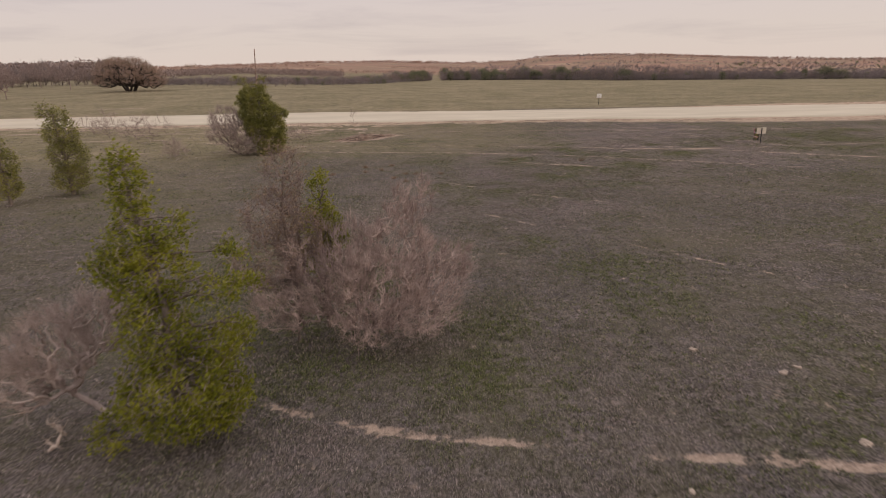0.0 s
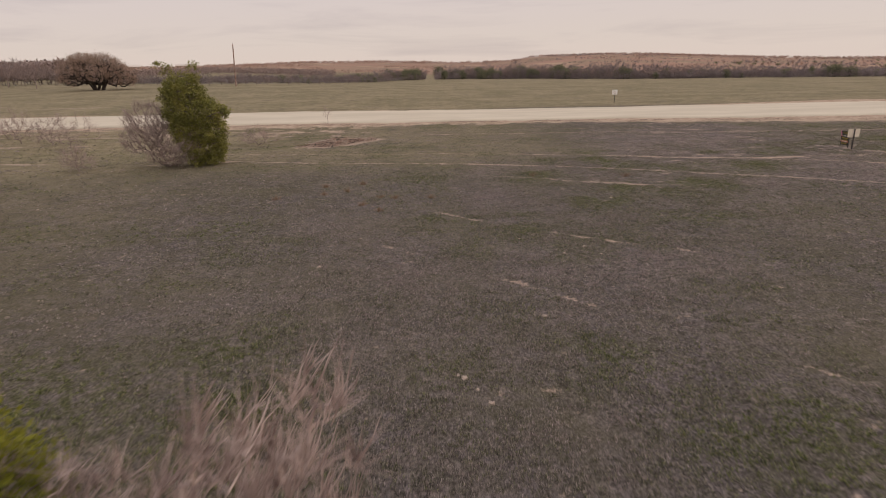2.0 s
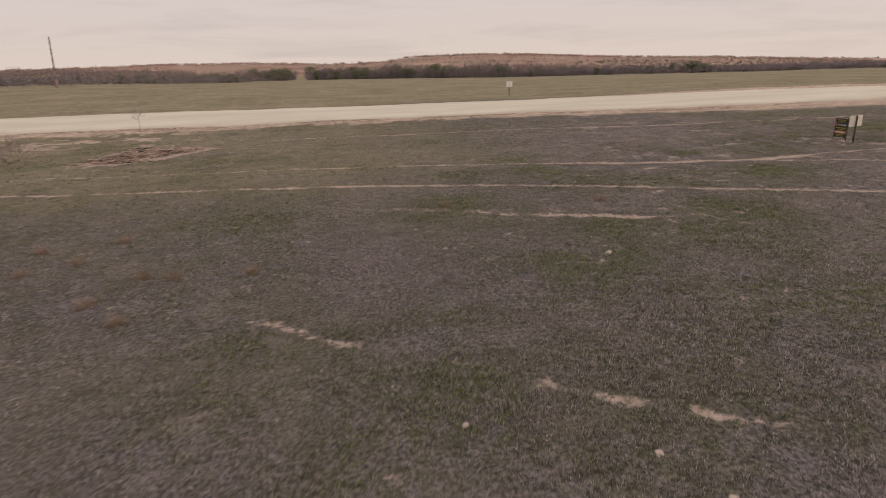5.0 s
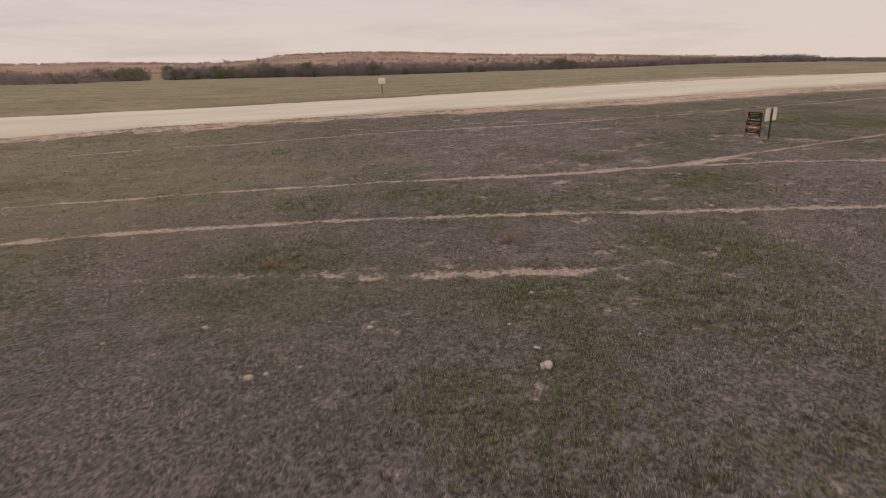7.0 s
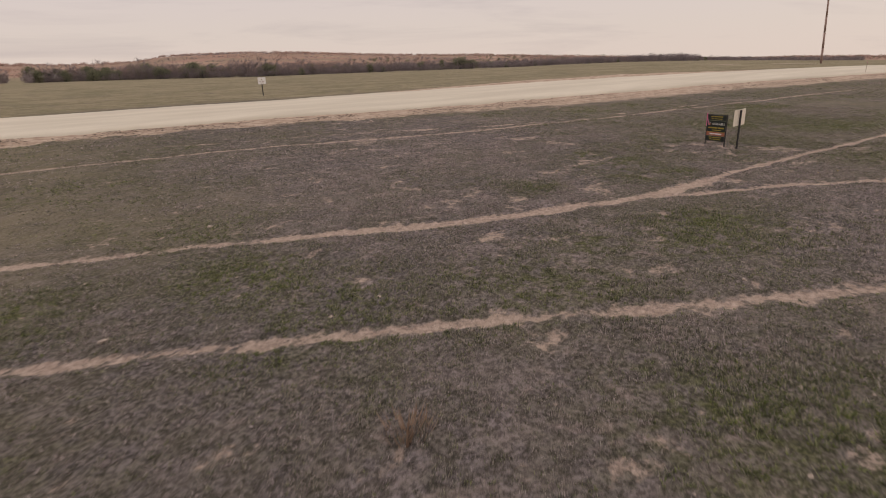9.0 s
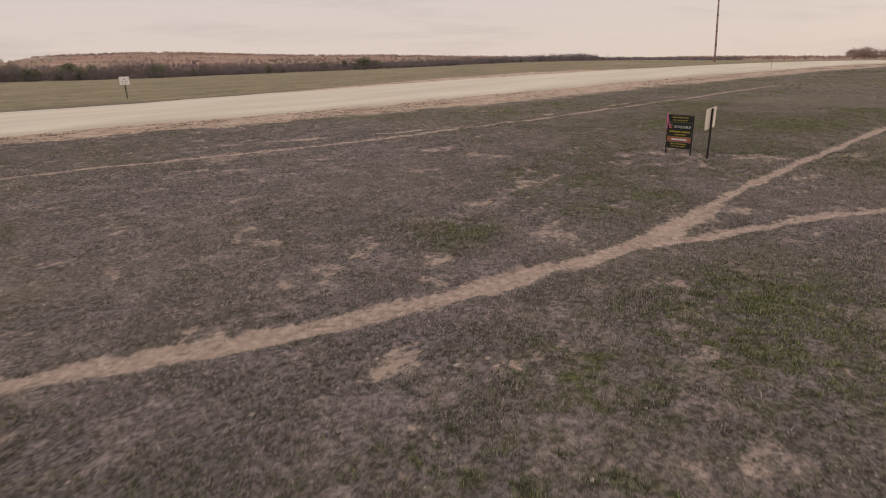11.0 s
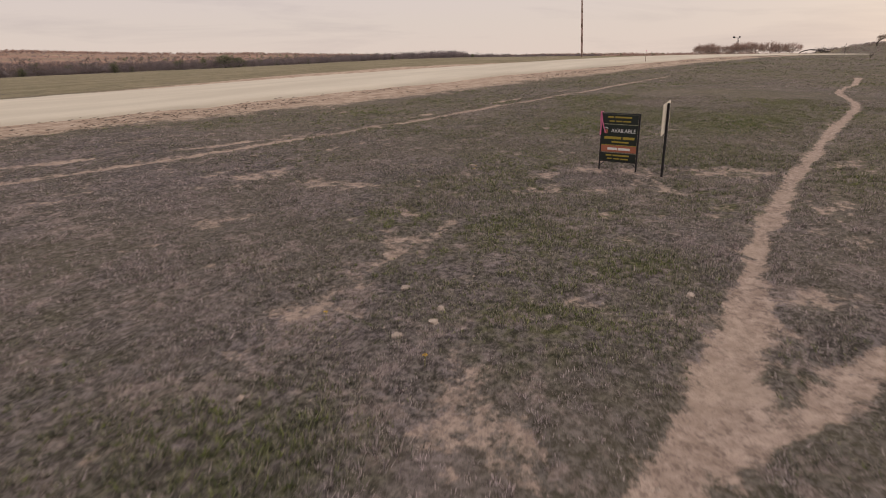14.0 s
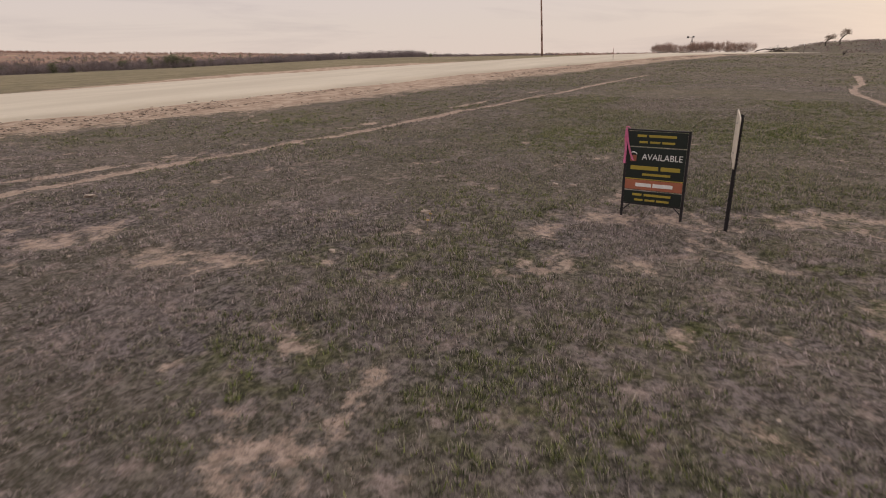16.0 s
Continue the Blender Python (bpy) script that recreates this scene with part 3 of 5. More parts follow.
def branching(rng, base, targets, trunk, pull=0.35, bits=2, wiggle=0.08, arch=0.05):
    """Limbs from a trunk to all the target points. Returns points, parents and the number of tips each carries."""
    pts, par, way = [np.array(base, float)], [-1], [0.0]
    for q in trunk:
        q = np.array(q, float)
        pts.append(q)
        par.append(len(pts) - 2)
        way.append(way[-1] + np.linalg.norm(q - pts[-2]))
    order = np.argsort(np.linalg.norm(targets - pts[-1], axis=1))
    cap = len(pts) + len(targets) * bits
    arr, wy = np.zeros((cap, 3)), np.zeros(cap)
    n0 = len(pts)
    arr[:n0], wy[:n0] = pts, way
    for a in targets[order]:
        dist = np.linalg.norm(arr[:n0] - a, axis=1)
        cost = dist + pull * wy[:n0] + 0.6 * np.maximum(0, arr[:n0, 2] - a[2])
        cost[0] += 0.3
        j = int(np.argmin(cost))
        o, gap = arr[j].copy(), dist[j]
        prev = j
        for b in range(1, bits + 1):
            f = b / bits
            q = o + (a - o) * f
            if b < bits:
                q = q + rng.normal(0, wiggle, 3) * gap + np.array([0, 0, arch * gap * np.sin(f * np.pi)])
            arr[n0] = q
            wy[n0] = wy[prev] + np.linalg.norm(q - arr[prev])
            par.append(prev)
            prev = n0
            n0 += 1
    par = np.array(par)
    tips = np.ones(n0)
    for i in range(n0 - 1, 0, -1):
        tips[par[i]] += tips[i]
    return arr[:n0], par, tips


def limb_mesh(name, pts, par, tips, r_tip, power, mat, sides=5, r_max=9.0):
    i = np.arange(1, len(pts))
    rad = np.minimum(r_tip * tips ** power, r_max)
    V, F = tubes(pts[par[i]], pts[i], np.minimum(rad[par[i]], rad[i] * 1.35), rad[i], sides)
    return mesh_np(name, V, F, mat, None, True)


def twig_mesh(name, rng, pts, tips, centre, count, length, r, mat, up=0.6, out=0.7, spread=0.6, thin=3):
    sel = np.where(tips <= thin)[0]
    P = np.repeat(pts[sel], count, 0) + rng.normal(0, 0.01, (len(sel) * count, 3))
    O = P - np.array(centre)
    O /= np.linalg.norm(O, axis=1, keepdims=True) + 1e-6
    D = O * out + np.array([0, 0, up]) + rng.normal(0, spread, P.shape)
    D /= np.linalg.norm(D, axis=1, keepdims=True)
    L = length * rng.uniform(0.45, 1.2, (len(P), 1))
    Q = P + D * L * 0.5
    D2 = D + rng.normal(0, 0.25, P.shape) + np.array([0, 0, 0.15])
    D2 /= np.linalg.norm(D2, axis=1, keepdims=True)
    R = Q + D2 * L * 0.5
    rr = np.full(len(P), r)
    V1, F1 = tubes(P, Q, rr, rr * 0.75, 3)
    V2, F2 = tubes(Q, R, rr * 0.75, rr * 0.35, 3)
    return mesh_np(name, np.concatenate((V1, V2)), np.concatenate((F1, F2 + len(V1))), mat), R


def leaf_mesh(name, rng, at, per, size, scatter, mat, shape=0.55):
    P = np.repeat(at, per, 0) + rng.normal(0, scatter, (len(at) * per, 3))
    n = len(P)
    A = rng.normal(0, 1, (n, 3)) + np.array([0, 0, 0.2])
    A /= np.linalg.norm(A, axis=1, keepdims=True)
    B = np.cross(A, rng.normal(0, 1, (n, 3)))
    B /= np.linalg.norm(B, axis=1, keepdims=True)
    N = np.cross(A, B)
    s = size * rng.uniform(0.6, 1.3, (n, 1))
    V = np.stack((P, P + A * s * 0.5 + B * s * shape * 0.5 + N * s * 0.10, P + A * s, P + A * s * 0.5 - B * s * shape * 0.5 + N * s * 0.10), 1).reshape(-1, 3)
    k = np.arange(n)[:, None] * 4
    return mesh_np(name, V, np.concatenate((k + np.array([[0, 1, 2]]), k + np.array([[0, 2, 3]]))), mat)


def fill(rng, n, lobes, shell=0.5):
    """Random points in a set of ellipsoids (x, y, z, rx, ry, rz), more of them near the skin."""
    out = []
    vol = np.array([l[3] * l[4] * l[5] for l in lobes]) ** 0.8
    for l, c in zip(lobes, np.maximum(3, n * vol / vol.sum()).astype(int)):
        d = rng.normal(0, 1, (c, 3))
        d /= np.linalg.norm(d, axis=1, keepdims=True)
        rad = rng.uniform(0, 1, (c, 1)) ** (1 / 3) * (1 - shell) + shell * rng.uniform(0.8, 1.05, (c, 1))
        out.append(np.array(l[:3]) + d * rad * np.array(l[3:]))
    out = np.concatenate(out)
    return out[out[:, 2] > 0.12]


def plant(name, x, y, label, category, group=""):
    ob = new(name)
    ob.location = (x, y, land1(x, y) - 0.03)
    return tagged(ob, label, category, group)


def leafy_tree(name, x, y, seed, lobes, trunk, label, leaf_mat, bark_mat=None, n=420, per=14, size=0.07, scatter=0.09, shell=0.35, twig=0.0, pull=0.3, category="tree", r_tip=0.004, group=""):
    rng = np.random.default_rng(seed)
    ob = plant(name, x, y, label, category, group)
    pts, par, tips = branching(rng, (0, 0, 0), fill(rng, n, lobes, shell), trunk, pull)
    part("trunk", limb_mesh("trunk", pts, par, tips, r_tip, 0.46, bark_mat or M_BARK), None, ob)
    part("crown", leaf_mesh("crown", rng, pts[tips <= 3], per, size, scatter, leaf_mat), None, ob)
    if twig:
        me, _ = twig_mesh("twigs", rng, pts, tips, (0, 0, 1.0), 1, twig, 0.004, M_TWIG)
        part("twig_spray", me, None, ob, "bare grey twigs")["kind"] = "stuff"
    return ob


def bare_shrub(name, x, y, seed, lobes, trunk, label, wiggle=0.08, n=300, count=4, length=0.35, r=0.0035, r_tip=0.004, bark_mat=None, twig_mat=None, pull=0.25, power=0.42, category="bush", group="", leaves=0, up=0.6, bits=2, shell=0.4, leaf_size=0.04, r_max=9.0, sides=5, leaf_mat=None):
    rng = np.random.default_rng(seed)
    ob = plant(name, x, y, label, category, group)
    pts, par, tips = branching(rng, (0, 0, 0), fill(rng, n, lobes, shell), trunk, pull, bits, wiggle)
    part("trunk", limb_mesh("trunk", pts, par, tips, r_tip, power, bark_mat or M_TWIG, sides, r_max), None, ob)
    me, ends = twig_mesh("twigs", rng, pts, tips, (0, 0, 0.5), count, length, r, twig_mat or M_TWIG, up)
    part("twig_crown", me, None, ob)["kind"] = "stuff"
    if leaves:
        part("crown", leaf_mesh("crown", rng, ends[:: max(1, len(ends) // leaves)], 2, leaf_size, leaf_size, leaf_mat or M_LEAF_BROWN), None, ob, "few dry brown leaves")
    return ob


# --- beside the start of the flight
leafy_tree("leafy_tree", -4.75, 9.0, 11,
           [(-0.3, 0.3, 4.4, 0.34, 0.34, 0.9), (-0.25, 0.2, 3.6, 0.5, 0.5, 0.5), (-0.1, 0.1, 3.1, 0.75, 0.6, 0.55), (0.9, 0.1, 2.9, 0.45, 0.4, 0.28), (-0.1, 0, 2.1, 0.65, 0.6, 0.6), (0.9, 0.1, 1.9, 0.55, 0.5, 0.35), (0.2, -0.1, 1.1, 1.1, 0.9, 0.85), (0.75, 0, 0.9, 0.6, 0.6, 0.6), (-0.65, 0, 3.3, 0.35, 0.3, 0.25), (1.2, 0.1, 2.1, 0.35, 0.35, 0.22), (0.45, 0.1, 3.9, 0.25, 0.25, 0.3), (-0.95, -0.4, 0.5, 0.4, 0.4, 0.35), (1.3, 0.5, 2.8, 0.3, 0.3, 0.18), (1.1, 0.6, 3.4, 0.25, 0.25, 0.18)],
           [(0.02, 0.02, 0.5), (0.0, 0.05, 1.1), (0.06, 0.05, 1.8), (0.1, 0.1, 2.5), (-0.05, 0.15, 3.2), (-0.2, 0.25, 4.2), (-0.3, 0.3, 4.9)],
           "young yellow-green leafy tree with a thin grey trunk", M_LEAF_LIME, n=1250, per=17, size=0.07, scatter=0.075, twig=0.3)
bare_shrub("bare_shrub", -6.0, 9.35, 12, [(-0.9, 0.0, 1.6, 0.75, 0.6, 0.75), (-0.2, 0.3, 2.0, 0.5, 0.5, 0.6), (-1.3, -0.4, 1.2, 0.6, 0.5, 0.5)],
           [(-0.12, 0, 0.25), (-0.4, 0.0, 0.55), (-0.7, -0.05, 0.8)], "bare grey shrub with a pale forked trunk", r_max=0.05, n=420, count=6, length=0.38, r=0.0052, r_tip=0.006)
bare_shrub("bare_bush", -1.9, 12.6, 13,
           [(-0.9, 0.3, 1.5, 1.1, 1.0, 0.9), (0.3, -0.2, 1.4, 1.2, 1.0, 0.95), (0.9, 0.4, 2.4, 0.7, 0.7, 0.95), (1.7, 0.3, 1.5, 0.85, 0.9, 0.9), (-0.4, 0.7, 2.1, 0.9, 0.8, 0.9), (-1.6, -0.3, 1.2, 0.85, 0.8, 0.7), (1.3, -0.5, 0.9, 0.9, 0.7, 0.5), (0.2, -0.9, 0.9, 0.8, 0.5, 0.5), (1.0, 0.3, 3.3, 0.3, 0.3, 0.45), (1.5, 0.3, 3.4, 0.25, 0.25, 0.5), (-1.5, 0.2, 2.2, 0.5, 0.5, 0.4), (2.3, 0.2, 1.9, 0.3, 0.4, 0.4)],
           [(0.02, 0, 0.18), (0.06, -0.03, 0.40)], "large spreading bare bush of pinkish-grey twigs", wiggle=0.17, bits=3, n=2100, count=6, length=0.28, r=0.0048, r_tip=0.0040, pull=0.15, power=0.345, r_max=0.045, bark_mat=M_TWIG_PINK, twig_mat=M_TWIG_PINK, up=0.45, shell=0.15)
leafy_tree("sapling", -2.9, 13.5, 14, [(0.05, 0, 3.45, 0.26, 0.26, 0.6), (0.0, 0, 2.7, 0.50, 0.45, 0.5), (-0.15, 0, 2.0, 0.55, 0.45, 0.45), (0.3, 0, 2.4, 0.3, 0.3, 0.25)], [(0, 0, 0.8), (0.02, 0, 1.6), (0.05, 0, 2.4), (0.05, 0, 3.3)],
           "slim yellow-green sapling rising out of a bare bush", M_LEAF_LIME, n=240, per=17, size=0.065, scatter=0.075)
bare_shrub("slender_tree", -3.5, 12.7, 15, [(0.05, 0, 3.9, 0.45, 0.4, 0.75), (-0.3, 0, 3.0, 0.7, 0.6, 0.6), (0.2, 0.1, 2.6, 0.6, 0.6, 0.7), (-0.5, 0, 1.9, 0.8, 0.7, 0.6)],
           [(0.1, 0, 0.8), (0.1, 0, 1.6), (0, 0, 2.4), (-0.05, 0, 3.2), (0.05, 0, 4.0)], "thin bare tree with a few dry brown leaves", n=520, count=4, length=0.30, r=0.0042, r_tip=0.0042, power=0.36, r_max=0.03, bark_mat=M_BARK, twig_mat=M_TWIG_DARK, leaves=2400, leaf_size=0.05, category="tree", up=0.4)
bare_shrub("dead_branch", -7.0, 8.75, 16, [(0.15, 0, 0.35, 0.3, 0.2, 0.25)], [(0.1, 0, 0.12)], "small bleached dead branch lying on grass", n=9, count=2, length=0.3, r=0.007, r_tip=0.011, bark_mat=M_DEADWOOD, twig_mat=M_DEADWOOD, category="branch")

# --- the oak shrubs between trail and road
def lumpy(lobes, seed, each, lo, hi):
    """Adds small lobes on the skin of large ones, for an uneven crown."""
    rng = np.random.default_rng(seed)
    out = list(lobes)
    for l in lobes:
        for _ in range(each):
            d = rng.normal(0, 1, 3)
            d /= np.linalg.norm(d)
            r = rng.uniform(lo, hi)
            c = np.array(l[:3]) + d * np.array(l[3:]) * rng.uniform(0.85, 1.05)
            out.append((*c, r, r, r * rng.uniform(0.5, 0.8)))
    return out


leafy_tree("live_oak", -12.7, 42.6, 21,
           lumpy([(-0.3, 0, 4.25, 0.85, 0.8, 0.6), (-0.2, 0, 3.6, 1.15, 1.05, 0.8), (0.15, 0, 2.8, 1.55, 1.35, 0.9), (0.25, 0, 1.9, 1.55, 1.35, 0.85), (0.45, 0, 1.0, 1.15, 1.1, 0.7), (0.5, 0, 0.45, 0.85, 0.85, 0.4)], 211, 8, 0.2, 0.4)
           + [(-0.9, 0, 5.0, 0.42, 0.35, 0.22), (-1.35, 0, 5.3, 0.32, 0.25, 0.12), (0.4, 0, 4.95, 0.24, 0.24, 0.45), (1.6, 0, 2.8, 0.45, 0.4, 0.3)],
           [(0, 0, 0.8), (0.05, 0, 1.8), (0, 0, 2.8), (0, 0, 3.8), (0, 0, 4.6)], "dense olive-green live oak clothed to the ground", M_LEAF_GREEN, M_BARK, n=2600, per=15, size=0.10, scatter=0.085, shell=0.5)
bare_shrub("bare_shrub", -14.45, 42.5, 22, [(-0.7, 0, 2.4, 1.2, 0.9, 1.0), (0.3, 0, 1.5, 1.3, 1.0, 1.1), (-1.1, 0, 1.5, 1.1, 0.9, 0.9), (1.1, -0.7, 0.9, 1.1, 0.7, 0.8), (0.4, -0.3, 0.6, 1.3, 0.8, 0.5)], [(0, 0, 0.15), (0, 0, 0.3)],
           "tangled bare grey shrub against a live oak", wiggle=0.15, n=900, count=11, length=0.42, r=0.0042, r_tip=0.0055, twig_mat=M_TWIG, bark_mat=M_TWIG_DARK, r_max=0.045, power=0.36, pull=0.15)
leafy_tree("live_oak", -19.1, 30.1, 23, [(-0.45, 0, 4.2, 0.45, 0.4, 0.45), (0.2, 0, 4.0, 0.3, 0.3, 0.4), (0.05, 0, 3.2, 0.85, 0.7, 0.8), (0.15, 0, 2.0, 1.0, 0.8, 0.9), (0.1, 0, 0.9, 0.9, 0.75, 0.7)],
           [(0, 0, 0.8), (0, 0, 1.8), (-0.1, 0, 2.8), (-0.2, 0, 3.8)], "slim dark-green live oak standing in grass", M_LEAF_GREEN, n=760, per=13, size=0.09, scatter=0.11, shell=0.35, twig=0.4)
leafy_tree("live_oak", -20.9, 28.0, 24, [(-0.2, 0, 3.0, 0.5, 0.5, 0.6), (0.0, 0, 2.0, 0.75, 0.7, 0.8), (0.0, 0, 1.0, 0.7, 0.7, 0.7)],
           [(0, 0, 0.8), (0, 0, 1.8), (-0.1, 0, 2.8)], "short dark-green live oak with dead twigs", M_LEAF_GREEN, n=380, per=12, size=0.10, scatter=0.09, twig=0.5)
for k, (x, y, h, w) in enumerate(((-29.8, 53.8, 2.5, 1.1), (-24.6, 51.0, 2.6, 1.5), (-26.8, 52.6, 2.1, 1.2), (-18.6, 41.4, 1.3, 0.6), (-12.3, 52.3, 1.3, 1.0), (-8.9, 61.6, 1.9, 0.25), (-33, 57, 1.8, 1.4))):
    bare_shrub("bare_shrub", x, y, 30 + k, [(0, 0, h * 0.55, w * 1.15, w, h * 0.40), (w * 0.5, 0, h * 0.35, w * 1.1, w * 0.8, h * 0.25), (-w * 0.6, 0, h * 0.4, w * 0.7, w * 0.7, h * 0.3)], [(0.03, 0, h * 0.06), (0.0, 0.03, h * 0.12)],
               "small bare thorny shrub beside the gravel road", wiggle=0.18, n=120 if w > 0.3 else 12, count=5, length=0.5, r=0.0042, r_tip=0.0048, power=0.36, r_max=0.03, pull=0.12, twig_mat=M_TWIG, bark_mat=M_TWIG_DARK, group="roadside shrubs")

# --- big oak and thorn trees past the road
bare_shrub("spreading_oak", -73.0, 145.0, 41, [(0, 0, 4.2, 6.0, 5.5, 3.0), (-4.6, 0, 3.8, 3.4, 3.4, 2.8), (4.8, 0, 2.9, 3.8, 3.6, 2.4), (-2.8, 0, 6.1, 2.4, 2.4, 1.2), (2.0, 0, 5.9, 2.8, 2.6, 1.2), (6.0, 0, 1.6, 2.2, 2.4, 1.0), (-5.6, 0, 2.0, 2.4, 2.4, 1.2)],
           [(0, 0, 0.25), (0.1, 0, 0.5)], "broad spreading oak with russet-brown winter crown", n=1500, count=7, length=0.9, r=0.014, r_tip=0.02, bark_mat=M_BARK_DARK, twig_mat=M_TWIG_RUST, leaf_mat=M_LEAF_RUSSET, category="tree", leaves=15000, pull=0.12, power=0.42, leaf_size=0.17, r_max=0.28, shell=0.3)
oak = bpy.data.objects["spreading_oak"]
for k, (dx, dy, tx, ty) in enumerate(((-0.5, 0.1, -2.2, 0.4), (0.55, 0.2, 2.0, 0.5), (-0.15, -0.4, -0.9, -0.8), (0.9, -0.2, 3.4, -0.3), (-0.9, 0.3, -3.2, 0.2))):
    b = rod(bmesh.new(), (dx, dy, -0.2), (dx * 0.6 + tx * 0.4, dy * 0.6 + ty * 0.4, 1.3), 0.26, 0.21, 9)
    rod(b, (dx * 0.6 + tx * 0.4, dy * 0.6 + ty * 0.4, 1.25), (tx, ty, 3.4), 0.21, 0.12, 9)
    part("stem", b, M_BARK_DARK, oak, smooth=True)
for k, (x, y, h, w) in enumerate(((-88, 124, 5.0, 3.8), (-98, 163, 6.0, 4.8), (-113, 158, 6.0, 5.0), (-120, 185, 7.0, 5.0))):
    bare_shrub("thorn_tree", x, y, 50 + k, [(0, 0, h * 0.68, w, w * 0.8, h * 0.3), (-w * 0.5, 0, h * 0.6, w * 0.7, w * 0.6, h * 0.25)], [(0.1, 0, h * 0.15), (0.0, 0.1, h * 0.28)],
               "bare dark-trunked thorn tree in the far pasture", n=300, count=9, length=0.9, r=0.012, r_tip=0.013, wiggle=0.14, bark_mat=M_TWIG_DARK, twig_mat=M_TWIG_DARK, category="tree", group="thorn trees", pull=0.15, power=0.40, r_max=0.10, shell=0.2)

# --- the line of trees along the creek
rngf = np.random.default_rng(5)


def far_bare(seed, h, w, mat):
    return bare_shrub("creek_tree", 0, 0, seed, [(0, 0, h * 0.62, w, w, h * 0.36), (w * 0.3, 0, h * 0.45, w * 0.8, w * 0.8, h * 0.3)], [(0.1, 0, h * 0.1), (0, 0, h * 0.3)],
                      "leafless grey-brown tree in the creek line", sides=3, n=46, count=2, length=1.6, r=0.065, r_tip=0.034, power=0.36, r_max=0.14, bark_mat=M_BARK, twig_mat=mat, category="tree", group="creek tree line")


def far_green(seed, h, w):
    return leafy_tree("creek_evergreen", 0, 0, seed, [(0, 0, h * 0.5, w, w, h * 0.46), (w * 0.4, 0, h * 0.4, w * 0.8, w * 0.8, h * 0.3), (-w * 0.3, 0, h * 0.65, w * 0.6, w * 0.6, h * 0.3)], [(0, 0, h * 0.2), (0, 0, h * 0.6)],
                      "dark evergreen tree in the creek line", M_LEAF_DARK, M_BARK_DARK, n=110, per=14, size=0.42, scatter=0.6, shell=0.35, r_tip=0.04, group="creek tree line")


kinds = [far_bare(61, 6.0, 2.6, M_TWIG_HAZED), far_bare(62, 7.0, 3.0, M_TWIG_HAZED), far_bare(63, 5.2, 2.8, M_TWIG_DARK), far_green(64, 5.5, 2.4), far_green(65, 4.6, 2.2)]
LINE = ((-47, -40, -35, -32, -25, -20, -12, -7, -3, 0, 8, 17, 28, 38, 48, 56), (225, 225, 222, 205, 168, 152, 162, 195, 250, 300, 312, 292, 285, 280, 265, 300))
first = [True] * len(kinds)
for row in range(3):
    az = -46.0
    while az < 54:
        az += rngf.uniform(0.42, 0.72) * (1.0 if az < 32 else 1.5)
        if -1.75 < az < -0.65:
            continue
        r = np.interp(az, *LINE) + row * 7 + rngf.uniform(-3, 6)
        dark = vnoise(np.array([az * 0.35]), np.array([0.5]), 1.0, 81, 2)[0]
        green = 0.55 if -9 < az < 12 else 0.22
        if rngf.uniform() < green * (0.4 + dark) and az > -18:
            k = 3 + int(rngf.integers(2))
        else:
            k = int(rngf.integers(3))
        x, y = 5 + r * math.sin(radians(az)), 20 + r * math.cos(radians(az))
        s = rngf.uniform(0.8, 1.25) * (0.9 if row == 0 else 1.1) * r / 390 * float(np.interp(az, (-32, -28, -8, -4, 14, 24, 34, 54), (1.35, 0.75, 0.80, 1.05, 1.15, 0.88, 0.62, 0.42)))
        m = Matrix.Translation((x, y, land1(x, y) - 0.1)) @ Matrix.Rotation(rngf.uniform(0, 6.28), 4, "Z") @ Matrix.Diagonal((s, s, s, 1))
        if first[k]:
            kinds[k].matrix_basis = m
            first[k] = False
        else:
            c = copy_thing(kinds[k], m)
            c.matrix_basis = m

# two broad evergreens and a slim one that stand out of the line
for x, y, sx, sz, k in ((163.5, 257.5, 1.45, 0.9, 3), (167.8, 254.5, 1.2, 0.8, 4), (158.0, 264.0, 0.45, 0.8, 3)):
    m = Matrix.Translation((x, y, land1(x, y) - 0.1)) @ Matrix.Diagonal((sx, sx, sz, 1))
    copy_thing(kinds[k], m).matrix_basis = m


def clumps(name, P, size, tris, mat, label, category, leaf=0.145, tall=0.42):
    """Low scrub too far off to count: ragged clumps of leaves in one mesh."""
    rng = np.random.default_rng(len(P))
    n = len(P)
    at = np.repeat(P, tris, 0)
    s = np.repeat(size, tris)[:, None]
    d = rng.normal(0, 1, at.shape)
    d /= np.linalg.norm(d, axis=1, keepdims=True)
    C = at + d * s * np.array([[0.6, 0.6, tall]]) * rng.uniform(0.3, 1, (len(at), 1)) + np.array([0, 0, tall * 0.85]) * s
    V = C[:, None] + rng.normal(0, 1, (len(at), 3, 3)) * s[:, None] * leaf
    F = np.arange(len(at) * 3).reshape(-1, 3)
    ob = new(name, mesh_np(name, V.reshape(-1, 3), F, mat))
    return tagged(ob, label, category, kind="stuff")


def scrub(n, az0, az1, r0, r1, seed, lo, hi, thin=0.45, sc=0.02):
    rng = np.random.default_rng(seed)
    az, r = np.radians(rng.uniform(az0, az1, n)), rng.uniform(r0, r1, n)
    x, y = 5 + r * np.sin(az), 20 + r * np.cos(az)
    keep = vnoise(x, y, sc, seed) > thin
    x, y = x[keep], y[keep]
    return np.stack((x, y, land(x, y)), 1), rng.uniform(lo, hi, len(x))


